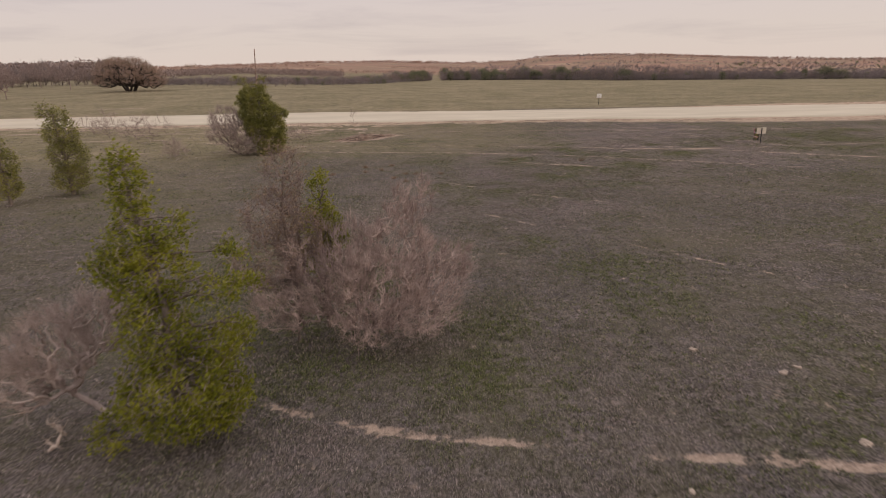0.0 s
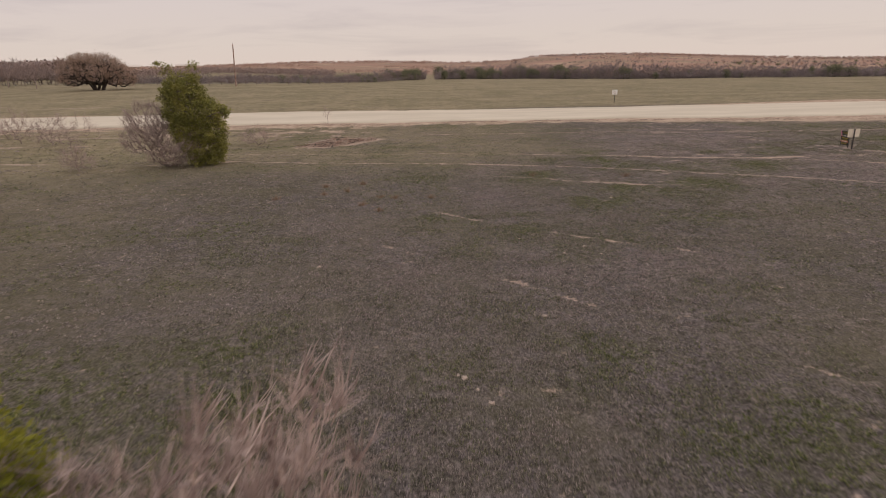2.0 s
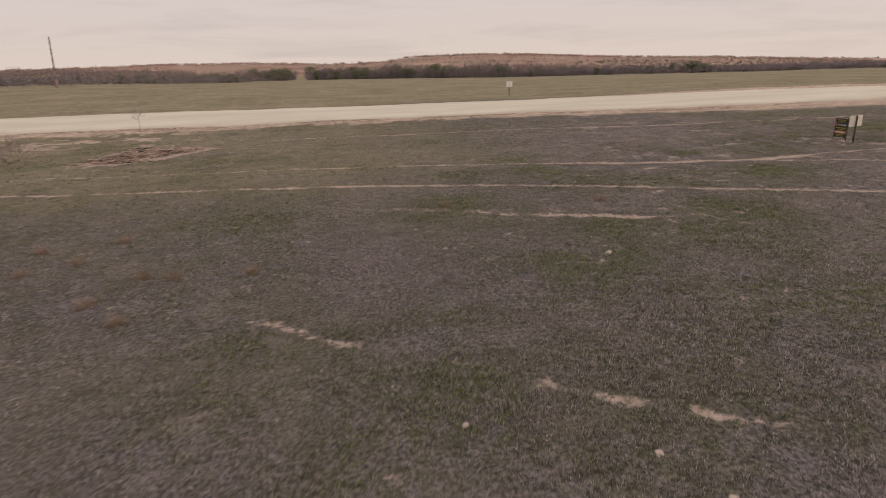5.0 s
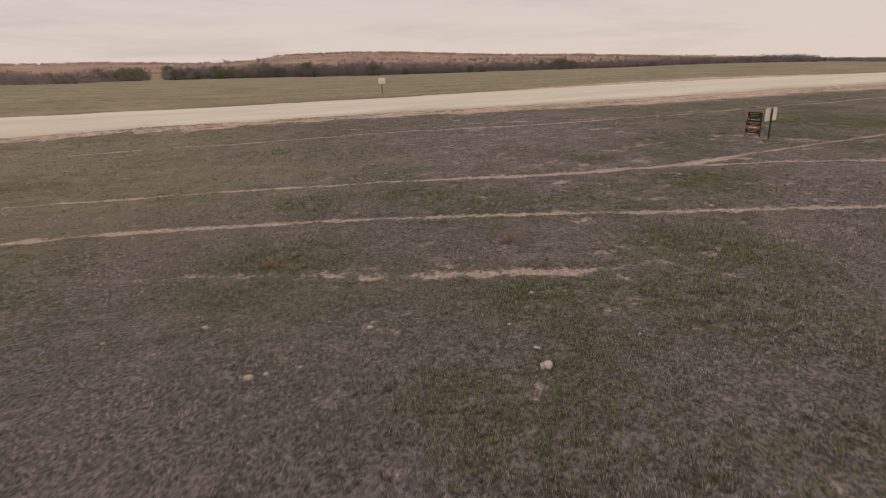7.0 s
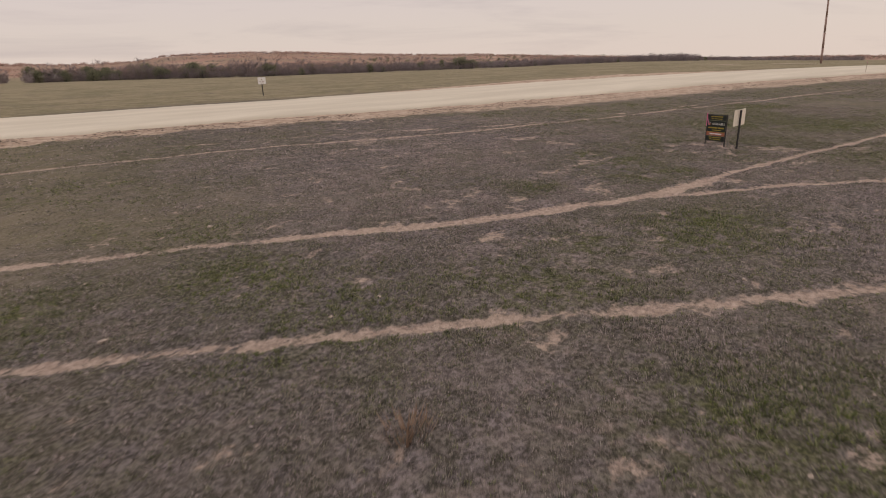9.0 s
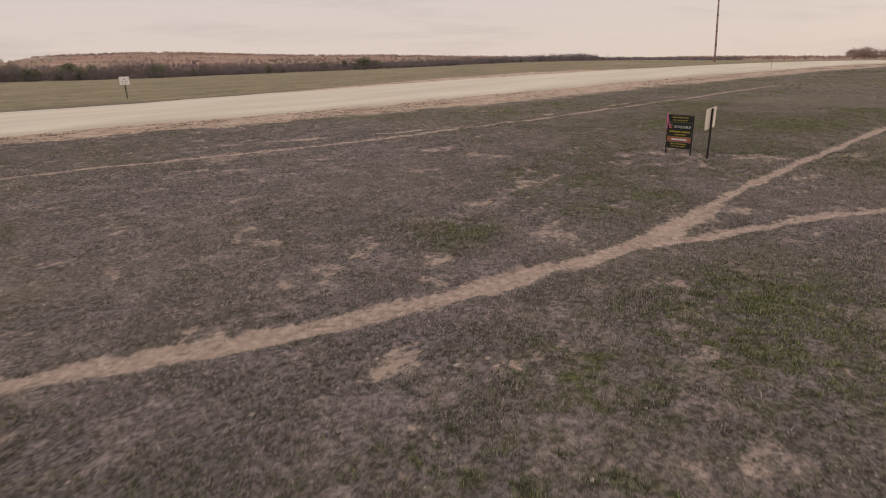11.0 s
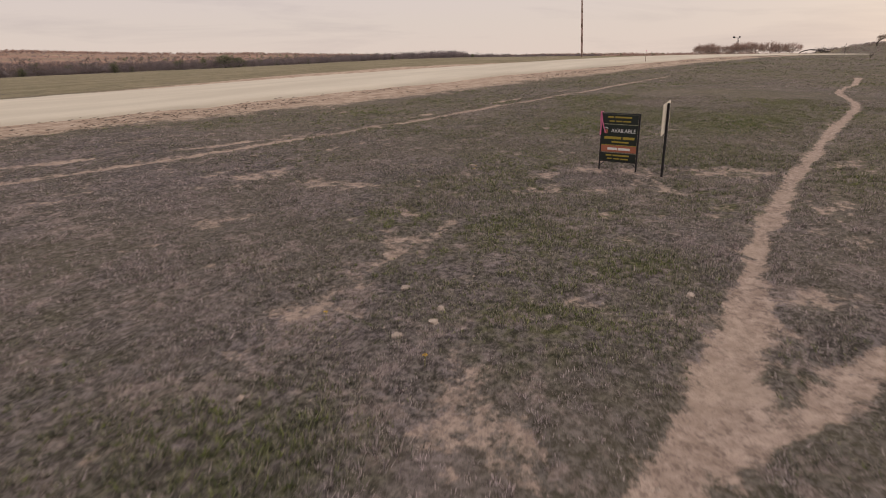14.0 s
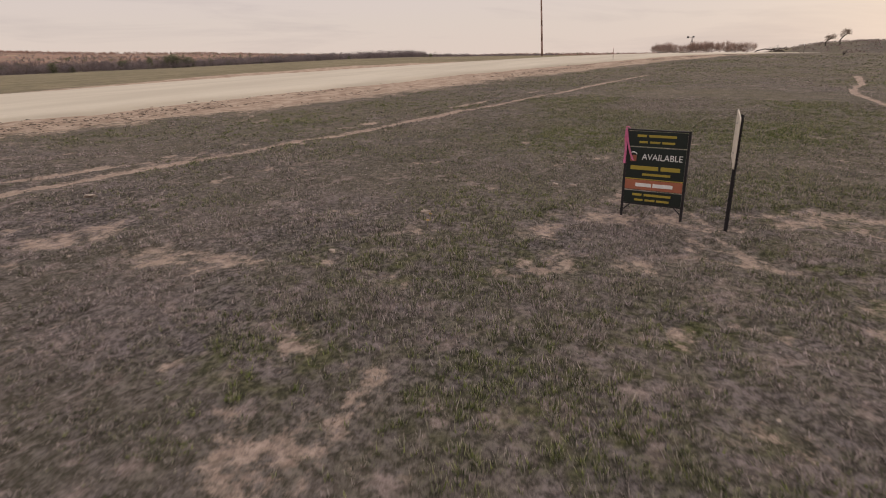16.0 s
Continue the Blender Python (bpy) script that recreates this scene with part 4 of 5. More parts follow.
P, s = scrub(15000, -48, 80, 440, 1400, 91, 1.0, 2.8, 0.45, 0.010)
P2, s2 = scrub(3400, 7, 62, 790, 905, 96, 1.0, 3.4, 0.47, 0.025)
P3, s3 = scrub(2200, -48, 8, 1150, 1310, 98, 2.0, 5.4, 0.45, 0.016)
P, s = np.concatenate((P, P2, P3)), np.concatenate((s, s2, s3))
clumps("hill_scrub", P, s, 26, M_TWIG_RUST, "russet leafless scrub scattered over the far hills", "scrub", 0.12, 0.5)
P, s = scrub(2600, 4, 70, 470, 840, 99, 1.2, 3.4, 0.58, 0.009)
P2, s2 = scrub(2600, 4, 62, 540, 820, 89, 0.7, 2.2, 0.42, 0.02)
P, s = np.concatenate((P, P2)), np.concatenate((s, s2))
clumps("hill_brush", P, s, 30, M_TWIG_HAZED, "mauve-grey brush in bands across the far hillside", "scrub", 0.10, 0.4)
P, s = scrub(800, 20, 80, 480, 1300, 92, 1.4, 3.2, 0.56, 0.006)
clumps("hill_cedars", P, s, 40, M_LEAF_DARK, "dark cedar bushes dotted over the far hills", "scrub")
# low brush under the trees
rngl = np.random.default_rng(97)
la = rngl.uniform(-30, 54, 2600)
la = la[(la < -1.75) | (la > -0.65)]
lr = np.interp(la, *LINE) + rngl.uniform(-3, 22, len(la))
lx, ly = 5 + lr * np.sin(np.radians(la)), 20 + lr * np.cos(np.radians(la))
clumps("creek_brush", np.stack((lx, ly, land(lx, ly)), 1), rngl.uniform(1.6, 4.2, len(lx)) * lr / 370, 130, M_TWIG_HAZED, "mauve-grey brush under the creek trees", "thicket", 0.05, 0.58)
P, s = scrub(3600, 12, 66, 335, 560, 93, 0.8, 2.0, 0.30, 0.02)
clumps("creek_thicket", P, s * 1.3, 60, M_TWIG_HAZED, "grey-brown leafless thicket beyond the far pasture", "thicket", 0.08, 0.5)
P, s = scrub(1700, -52, -29, 285, 520, 94, 5.0, 10.0, 0.30, 0.012)
P2, s2 = scrub(1100, -30, -10, 290, 420, 95, 1.6, 3.6, 0.34, 0.012)
P, s = np.concatenate((P, P2)), np.concatenate((s, s2))
clumps("creek_thicket", P, s, 75, M_TWIG_DARK, "brown leafless woods behind the spreading oak", "thicket", 0.06, 0.5)

# ---------------------------------------------------------------- signs, poles and other made things


def words(bm_list, body, x, z, height, width, mat, parent, y):
    """Raised lettering, fitted to a height and a width."""
    cu = bpy.data.curves.new("lettering", "FONT")
    cu.body, cu.align_x, cu.align_y, cu.extrude = body, "CENTER", "CENTER", 0.004
    tmp = bpy.data.objects.new("lettering", cu)
    scene.collection.objects.link(tmp)
    me = bpy.data.meshes.new_from_object(tmp.evaluated_get(bpy.context.evaluated_depsgraph_get()))
    bpy.data.objects.remove(tmp)
    co = np.zeros(len(me.vertices) * 3, np.float32)
    me.vertices.foreach_get("co", co)
    co = co.reshape(-1, 3)
    lo, hi = co.min(0), co.max(0)
    co = (co - (lo + hi) / 2) / (hi - lo) * np.array([width, height, 0.003])
    out = np.stack((x + co[:, 0], y - co[:, 2], z + co[:, 1]), 1)
    me.vertices.foreach_set("co", out.astype(np.float32).ravel())
    me.materials.append(mat)
    ob = new("lettering", me)
    ob.parent = parent
    return ob


def estate_sign(x, y, turn):
    ob = new("property_sign")
    ob.matrix_world = pose(x, y, -0.03, 0, 0, turn) @ Matrix.Diagonal((0.945, 1, 1.015, 1))
    tagged(ob, "black and orange metal property sign on a low iron frame", "sign")
    for sx in (-0.305, 0.305):
        b = box(bmesh.new(), sx, 0.0, 0.385, 0.026, 0.005, 0.90, 0.001)
        box(b, sx + (0.0105 if sx > 0 else -0.0105), 0.011, 0.385, 0.005, 0.026, 0.90)
        part("leg", b, M_IRON, ob)
    for z in (0.826, 0.098):
        b = box(bmesh.new(), 0, 0.006, z, 0.584, 0.024, 0.014, 0.002)
        part("rail", b, M_IRON, ob)
    for sx in (-1, 1):
        part("brace", rod(bmesh.new(), (sx * 0.29, 0.006, 0.03), (sx * 0.22, 0.006, 0.092), 0.006), M_IRON, ob)
    for z0, z1, nm in ((0.672, 0.816, "top_rider"), (0.242, 0.662, "main_panel"), (0.106, 0.232, "bottom_rider")):
        pn = part(nm, box(bmesh.new(), 0, -0.009, (z0 + z1) / 2, 0.582, 0.008, z1 - z0, 0.003), M_BLACK, ob)
        if nm == "main_panel":
            part("orange_band", box(bmesh.new(), 0, -0.0145, 0.295, 0.578, 0.003, 0.098, 0.001), M_ORANGE, pn, "faded orange band")
            part("rule", box(bmesh.new(), 0, -0.0145, 0.352, 0.578, 0.003, 0.010, 0.001), M_YELLOW, pn, "thin yellow rule")
            words(None, "AVAILABLE", 0.062, 0.573, 0.058, 0.40, M_WHITE, pn, -0.0155)
            for bx, bz, bw, bh, mt in ((-0.105, 0.463, 0.28, 0.046, M_YELLOW), (0.155, 0.463, 0.19, 0.046, M_YELLOW), (0.02, 0.400, 0.28, 0.026, M_YELLOW), (-0.10, 0.295, 0.16, 0.042, M_WHITE), (0.095, 0.295, 0.20, 0.042, M_WHITE)):
                part("lettering_bar", box(bmesh.new(), bx, -0.0175 if bz < 0.35 else -0.0145, bz, bw, 0.003, bh * 0.85, 0.001), mt, pn)
            b = box(bmesh.new(), -0.225, -0.0145, 0.555, 0.062, 0.003, 0.060, 0.008)
            part("emblem", b, M_ORANGE, pn, "small orange and white emblem")
            b = bmesh.new()
            for k in range(8):
                a0, a1 = math.pi * k / 8, math.pi * (k + 1) / 8
                rod(b, (-0.225 + 0.034 * math.cos(a0), -0.015, 0.592 + 0.022 * math.sin(a0)), (-0.225 + 0.034 * math.cos(a1), -0.015, 0.592 + 0.022 * math.sin(a1)), 0.005, 0.005, 6)
            part("emblem_arc", b, M_WHITE, pn)
        else:
            zm, k = (z0 + z1) / 2, (0.030 if nm == "top_rider" else 0.026)
            for bx, bz, bw, bh in ((-0.155, zm + k, 0.095, 0.026), (0.05, zm + k, 0.27, 0.026), (-0.135, zm - k, 0.085, 0.022), (-0.02, zm - k, 0.10, 0.022), (0.11, zm - k, 0.125, 0.022)):
                part("lettering_bar", box(bmesh.new(), bx, -0.0145, bz, bw, 0.003, bh * 0.9, 0.001), M_YELLOW, pn)
    # flagging tape tied to one upper corner
    b = bmesh.new()
    for line in (((-0.312, 0.845), (-0.316, 0.74), (-0.306, 0.63), (-0.312, 0.50)), ((-0.312, 0.842), (-0.292, 0.72), (-0.255, 0.60), (-0.222, 0.535)), ((-0.316, 0.85), (-0.30, 0.862), (-0.278, 0.842))):
        prev = None
        for k, (px, pz) in enumerate(line):
            w = 0.011
            v = [b.verts.new((px - w, -0.030 - 0.006 * (k % 2), pz + w * 0.3)), b.verts.new((px + w, -0.024 - 0.006 * ((k + 1) % 2), pz - w * 0.3))]
            if prev:
                b.faces.new((prev[0], prev[1], v[1], v[0]))
            prev = v
    bmesh.ops.solidify(b, geom=b.faces[:], thickness=0.0015)
    part("ribbon", b, M_PINK, ob, "pink plastic flagging tape")
    return ob


def road_sign(x, y, turn, board_z, top, face, w=0.66, h=0.50, writing=False, side=1):
    """A plain rectangular board on a dark channel post."""
    ob = new("road_sign")
    ob.matrix_world = pose(x, y, land1(x, y), 0, 0, turn)
    tagged(ob, "white rectangular sign board on a black steel channel post", "sign")
    b = box(bmesh.new(), 0, 0, top / 2 - 0.06, 0.030, 0.006, top + 0.12, 0.001)
    for sx in (-1, 1):
        box(b, sx * 0.017, -side * 0.014, top / 2 - 0.06, 0.005, 0.030, top + 0.12)
        box(b, sx * 0.027, -side * 0.028, top / 2 - 0.06, 0.018, 0.005, top + 0.12)
    part("post", b, M_IRON, ob)
    b = box(bmesh.new(), 0, side * 0.010, board_z, w, 0.008, h)
    es = [e for e in b.edges if abs(e.verts[0].co.y - e.verts[1].co.y) > 0.004]
    bmesh.ops.bevel(b, geom=es, offset=0.04, segments=4, affect="EDGES", profile=0.5)
    bd = part("board", b, face, ob)
    for z in (board_z + h * 0.3, board_z - h * 0.3):
        part("bolt", rod(bmesh.new(), (0, side * 0.02, z), (0, -side * 0.004, z), 0.007), M_STEEL, ob)
    if writing:
        for bx, bz, bw, bh in ((0, 0.10, 0.14, 0.12), (-0.14, -0.06, 0.16, 0.07), (0.10, -0.06, 0.20, 0.07), (0.0, -0.17, 0.34, 0.06)):
            part("lettering_bar", box(bmesh.new(), bx, side * 0.016, board_z + bz, bw * 0.8, 0.004, bh * 0.6, 0.001), M_WALL, bd)
    return ob


estate_sign(22.67, 42.475, -87.0)
road_sign(22.62, 41.78, 8.6, 0.845, 1.05, M_CREAM, 0.72, 0.44)
road_sign(21.6, 81.8, 2.0, 1.20, 1.40, M_WHITE, 0.64, 0.54, True, -1)
road_sign(108.0, 44.5, 5.0, 1.15, 1.40, M_WHITE)


def survey_stake(x, y, h):
    ob = new("survey_stake")
    ob.location = (x, y, land1(x, y))
    tagged(ob, "thin rusty steel stake beside the gravel road", "stake")
    b = rod(bmesh.new(), (0, 0, -0.1), (0.01, 0, h), 0.016, 0.014)
    part("shaft", b, M_POLE, ob)
    part("cap", rod(bmesh.new(), (0.01, 0, h - 0.01), (0.01, 0, h + 0.03), 0.022), M_PINK, ob, "faded red cap")


survey_stake(61.0, 54.6, 0.82)


def utility_pole(x, y, h, lean):
    ob = new("utility_pole")
    z = land1(x, y)
    ob.location = (x, y, z)
    tagged(ob, "tall weathered wooden utility pole in the pasture", "pole")
    b = bmesh.new()
    n = 6
    for k in range(n):
        a, c = k / n, (k + 1) / n
        rod(b, (lean[0] * a, lean[1] * a, h * a - (0.4 if k == 0 else 0)), (lean[0] * c, lean[1] * c, h * c), 0.16 - 0.06 * a, 0.16 - 0.06 * c, 12)
    part("shaft", b, M_POLE, ob, smooth=True)
    part("insulator", rod(bmesh.new(), (lean[0], lean[1], h), (lean[0], lean[1], h + 0.22), 0.05, 0.03), M_STEEL, ob)
    part("ground_wire", rod(bmesh.new(), (0.17, 0, 0), (lean[0] + 0.11, lean[1], h - 0.3), 0.008), M_STEEL, ob)


utility_pole(-44.2, 148.5, 8.9, (0.45, 0.0))
utility_pole(108.5, 80.4, 13.5, (-0.30, 0.60))


def windmill(x, y, h):
    ob = new("windmill")
    ob.location = (x, y, land1(x, y))
    tagged(ob, "small dark lattice windmill on the skyline", "windmill")
    for sx, sy in ((-1, -1), (1, -1), (1, 1), (-1, 1)):
        part("tower_leg", rod(bmesh.new(), (sx * 0.7, sy * 0.7, -0.3), (sx * 0.1, sy * 0.1, h), 0.05, 0.04), M_IRON, ob)
    for k in range(1, 5):
        w = 0.7 - 0.6 * k / 5
        b = bmesh.new()
        for (ax, ay), (bx, by) in (((-w, -w), (w, -w)), ((w, -w), (w, w)), ((w, w), (-w, w)), ((-w, w), (-w, -w))):
            rod(b, (ax, ay, h * k / 5), (bx, by, h * k / 5), 0.03)
        part("girt", b, M_IRON, ob)
    part("vane", box(bmesh.new(), -1.0, 1.3, h + 0.1, 0.08, 0.8, 0.6, 0.02), M_IRON, ob)
    part("vane_boom", rod(bmesh.new(), (0, 0, h + 0.1), (-1.0, 1.3, h + 0.1), 0.04), M_IRON, ob)
    b = bmesh.new()
    for k in range(12):
        a = k * math.pi / 6
        box(b, 0, 0, 0.28, 0.02, 0.11, 0.28)
        vs = b.verts[-8:]
        bmesh.ops.rotate(b, verts=vs, cent=(0, 0, 0), matrix=Matrix.Rotation(a, 3, "X"))
        bmesh.ops.translate(b, verts=vs, vec=(0.35, -0.4, h + 0.1))
    part("wheel", b, M_IRON, ob)


windmill(267, 87.5, 6.9)


def farm_building(name, x, y, turn, w, d, h, label):
    ob = new(name)
    ob.matrix_world = pose(x, y, land1(x, y), 0, 0, turn)
    tagged(ob, label, "building")
    part("wall", box(bmesh.new(), 0, 0, h / 2, w, d, h, 0.03), M_WALL, ob)
    b = bmesh.new()
    pr = [(-d / 2 - 0.4, h), (0, h + d * 0.28), (d / 2 + 0.4, h), (d / 2 + 0.4, h + 0.18), (0, h + d * 0.28 + 0.2), (-d / 2 - 0.4, h + 0.18)]
    ends = [[b.verts.new((sx * (w / 2 + 0.4), py, pz)) for py, pz in pr] for sx in (-1, 1)]
    for k in range(6):
        b.faces.new((ends[0][k], ends[0][(k + 1) % 6], ends[1][(k + 1) % 6], ends[1][k]))
    b.faces.new(ends[0][::-1])
    b.faces.new(ends[1])
    part("roof", b, M_ROOF, ob, "pale metal roof")
    for k in range(3):
        part("window", box(bmesh.new(), -w * 0.3 + k * w * 0.3, -d / 2 - 0.02, h * 0.55, 1.1, 0.08, 1.1, 0.01), M_PANE, ob)
    part("door", box(bmesh.new(), w * 0.15, -d / 2 - 0.02, 1.03, 0.95, 0.08, 2.06, 0.01), M_ROOF, ob)


farm_building("farmhouse", -345.0, 862.0, 14, 13, 8, 3.0, "small tan farmhouse with a pale roof on the far rise")
farm_building("barn", -348.0, 738.0, 24, 12, 7, 2.6, "low barn with a pale metal roof behind bare trees")


def wire_fence(az0, az1, back):
    ob = new("wire_fence")
    tagged(ob, "weathered post and wire fence along the far pasture", "fence")
    post = bmesh.new()
    rod(post, (0, 0, -0.3), (0, 0, 1.25), 0.07, 0.06, 7)
    me = bpy.data.meshes.new("post")
    post.to_mesh(me)
    post.free()
    me.materials.append(M_BARK)
    pts = []
    for az in np.arange(az0, az1, 1.0):
        r = float(np.interp(az, *LINE)) - back
        x, y = 5 + r * math.sin(radians(az)), 20 + r * math.cos(radians(az))
        q = new("post", me)
        q.parent, q.location = ob, (x, y, land1(x, y))
        pts.append(Vector(q.location))
    for z in (0.4, 0.75, 1.1):
        b = bmesh.new()
        for a, c in zip(pts[:-1], pts[1:]):
            rod(b, a + Vector((0, 0, z)), c + Vector((0, 0, z)), 0.012, 0.012, 4)
        part("wire", b, M_STEEL, ob)


wire_fence(-45, -3, 12)

# --- brush pile, rocks, tufts and flowers


def brush_pile(x, y):
    rng = np.random.default_rng(17)
    ob = new("brush_pile")
    ob.matrix_world = pose(x, y, land1(x, y), 0, 0, 43)
    tagged(ob, "low heap of dark burnt branches on pale soil", "brush pile")
    for nm, mat, k, r in (("charred_tangle", M_BARK_DARK, 150, 0.014), ("twig_tangle", M_TWIG_RED, 420, 0.012), ("bleached_tangle", M_DEADWOOD, 760, 0.013)):
        c = np.zeros((k, 3))
        c[:, 0] = np.clip(rng.normal(0.3, 1.35, k), -3.0, 3.0)
        c[:, 1] = rng.normal(0, 0.42, k) * (1.15 - 0.25 * np.abs(c[:, 0]) / 2) + 0.25 * np.sin(c[:, 0] * 1.7)
        lump = 0.5 + vnoise(c[:, 0] + 40, c[:, 1] + 40, 1.1, 88)
        c[:, 2] = 0.34 * lump * np.exp(-(c[:, 0] / 2.0) ** 2 - (c[:, 1] / 0.6) ** 2) * rng.uniform(0.1, 1.0, k) + 0.02
        a = rng.normal(0, 0.75, k)
        L = rng.uniform(0.12, 0.85, k) ** 1.2
        D = np.stack((np.cos(a) * L, np.sin(a) * L, rng.normal(0.02, 0.10, k)), 1)
        rr = rng.uniform(0.4, 1.8, k) * r
        bend = c + np.stack((rng.normal(0, 0.05, k), rng.normal(0, 0.05, k), rng.uniform(0, 0.06, k)), 1)
        V, F = tubes(np.concatenate((c - D / 2, bend)), np.concatenate((bend, c + D / 2)), np.concatenate((rr, rr * 0.85)), np.concatenate((rr * 0.85, rr * 0.5)), 5)
        part(nm, mesh_np(nm, V, F, mat, None, True), None, ob)["kind"] = "stuff"


brush_pile(-6.8, 52.2)


def rock_mesh(seed):
    rng = random.Random(seed)
    b = bmesh.new()
    bmesh.ops.create_icosphere(b, subdivisions=2, radius=1.0)
    off = Vector((rng.uniform(0, 50), rng.uniform(0, 50), 0))
    for v in b.verts:
        q = v.co.copy()
        f = 1 + 0.75 * noise.noise(q * 0.9 + off) + 0.45 * noise.noise(q * 2.1 + off)
        v.co = Vector((q.x * f, q.y * f * 0.75, max(-0.25, min(0.38, q.z * f * 0.55))))
    me = bpy.data.meshes.new("limestone_rock")
    b.to_mesh(me)
    b.free()
    me.materials.append(M_STONE)
    return me


ROCK_KINDS = [rock_mesh(k) for k in range(5)]
NEAR_ROCKS = [(0.5, 19.4), (0.6, 19.3), (0.8, 18.9), (1.0, 18.5), (-2.5, 19.0), (-2.4, 19.7), (-3.0, 25.2), (-5.3, 23.5), (4.4, 26.3), (4.7, 25.6), (3.7, 25.7), (6.9, 32.3), (6.8, 32.0), (3.8, 33.2), (4.0, 33.2), (7.7, 33.7), (7.6, 35.4)]
END_ROCKS = [(16.9, 41.7), (17.1, 42.2), (23.4, 43.8), (23.5, 43.6), (20.2, 48.3), (20.2, 44.5), (21.6, 44.5), (26.4, 52.7), (17.9, 55.0), (16.6, 55.3), (16.7, 41.6), (16.4, 41.7), (18.2, 40.2), (7.3, 10.8), (6.9, 10.6), (7.0, 8.3), (5.5, 11.7), (3.7, 7.3)]
rr_ = random.Random(8)
spots = [(x, y, rr_.uniform(0.035, 0.065)) for x, y in NEAR_ROCKS] + [(x, y, rr_.uniform(0.034, 0.056) * (2.0 if y > 47 or y < 15 else 1.0)) for x, y in END_ROCKS]
spots[12] = (6.78, 31.95, 0.085)
spots += [(rr_.uniform(-30, 45), rr_.uniform(18, 58), rr_.uniform(0.03, 0.065)) for _ in range(70)]
for k, (x, y, r) in enumerate(spots):
    ob = new("limestone_rock", ROCK_KINDS[k % 5])
    ob.matrix_world = pose(x, y, land1(x, y) + r * 0.05, 0, 0, rr_.uniform(0, 360)) @ Matrix.Diagonal((r, r, r, 1))
    tagged(ob, "small pale limestone rock lying in the turf", "rock", "scattered rocks")


def grass_tuft(x, y, r, h, mat, name, label, seed, n=90):
    rng = np.random.default_rng(seed)
    a, q = rng.uniform(0, 2 * np.pi, n), rng.uniform(0, r, n)
    P = np.stack((np.cos(a) * q, np.sin(a) * q, np.full(n, -0.02)), 1)
    L = rng.uniform(0.5, 1.0, n) * h
    T = P + np.stack((np.cos(a) * L * rng.uniform(0.1, 0.8, n), np.sin(a) * L * rng.uniform(0.1, 0.8, n), L), 1)
    w = np.stack((-np.sin(a), np.cos(a), a * 0), 1) * 0.007
    V = np.stack((P - w, P + w, T), 1).reshape(-1, 3)
    ob = new(name, mesh_np(name, V, np.arange(3 * n).reshape(-1, 3), mat))
    ob.location = (x, y, land1(x, y))
    return tagged(ob, label, "grass tuft", "dry grass tufts")


for k, (x, y) in enumerate(((-3.0, 35.9), (-3.5, 34.5), (-2.6, 32.1), (-1.9, 31.2), (-1.4, 33.0), (-2.0, 33.2), (-4.4, 34.1), (0.0, 32.9), (-4.6, 35.6), (8.6, 35.9), (-6.2, 33.4), (4.6, 36.6))):
    grass_tuft(x, y, 0.20, 0.20, M_LEAF_BROWN, "dry_grass_tuft", "rusty-brown dead bunchgrass tuft in short turf", 200 + k)


def wild_flower(x, y):
    ob = new("wild_flower")
    ob.location = (x, y, land1(x, y))
    tagged(ob, "tiny yellow wild flower in the pasture turf", "flower", "yellow wild flowers")
    part("stem", rod(bmesh.new(), (0, 0, -0.01), (0.005, 0, 0.065), 0.002, 0.002, 5), M_LEAF_GREEN, ob)
    b = bmesh.new()
    for k in range(6):
        a = k * math.pi / 3
        c, e, g = [b.verts.new((0.005 + rad * math.cos(a + t), rad * math.sin(a + t), 0.065 + dz)) for rad, t, dz in ((0.003, 0, 0), (0.018, -0.4, 0.004), (0.018, 0.4, 0.004))]
        b.faces.new((c, e, g))
    bmesh.ops.solidify(b, geom=b.faces[:], thickness=0.001)
    part("petals", b, M_FLOWER, ob)


for x, y in ((16.3, 42.3), (16.2, 41.3), (21.4, 44.3), (21.2, 44.2), (20.7, 38.3), (20.3, 38.5)):
    wild_flower(x, y)

# --- scrub and trees past the crest of the road
for k, (x, y, h, w) in enumerate((x, y, h * 0.62, w * 0.8) for x, y, h, w in ((x0, 66.2 + (y0 - 64.8) * 0.675, h0 * 1.35, w0) for x0, y0, h0, w0 in ((163, 78, 2.7, 2.0), (163.5, 75.5, 3.0, 2.2), (164, 73, 2.4, 1.8), (165, 69, 2.6, 2.0), (164, 66.5, 3.2, 2.2), (164, 64, 3.3, 2.4), (164, 61.5, 3.0, 2.2), (165, 57.5, 3.2, 2.4), (165, 55, 2.8, 2.0), (166, 51.5, 3.0, 2.2)))):
    bare_shrub("bare_shrub", x, y, 130 + k, [(0, 0, h * 0.6, w, w, h * 0.34), (w * 0.3, w * 0.4, h * 0.5, w * 0.8, w * 0.8, h * 0.25)], [(0.1, 0, h * 0.15), (0, 0, h * 0.3)],
               "bare brown shrub on the skyline past the road", wiggle=0.15, n=150, count=8, length=0.8, r=0.011, r_tip=0.010, power=0.36, r_max=0.05, bark_mat=M_TWIG_DARK, twig_mat=M_TWIG_RUST, group="skyline shrubs")
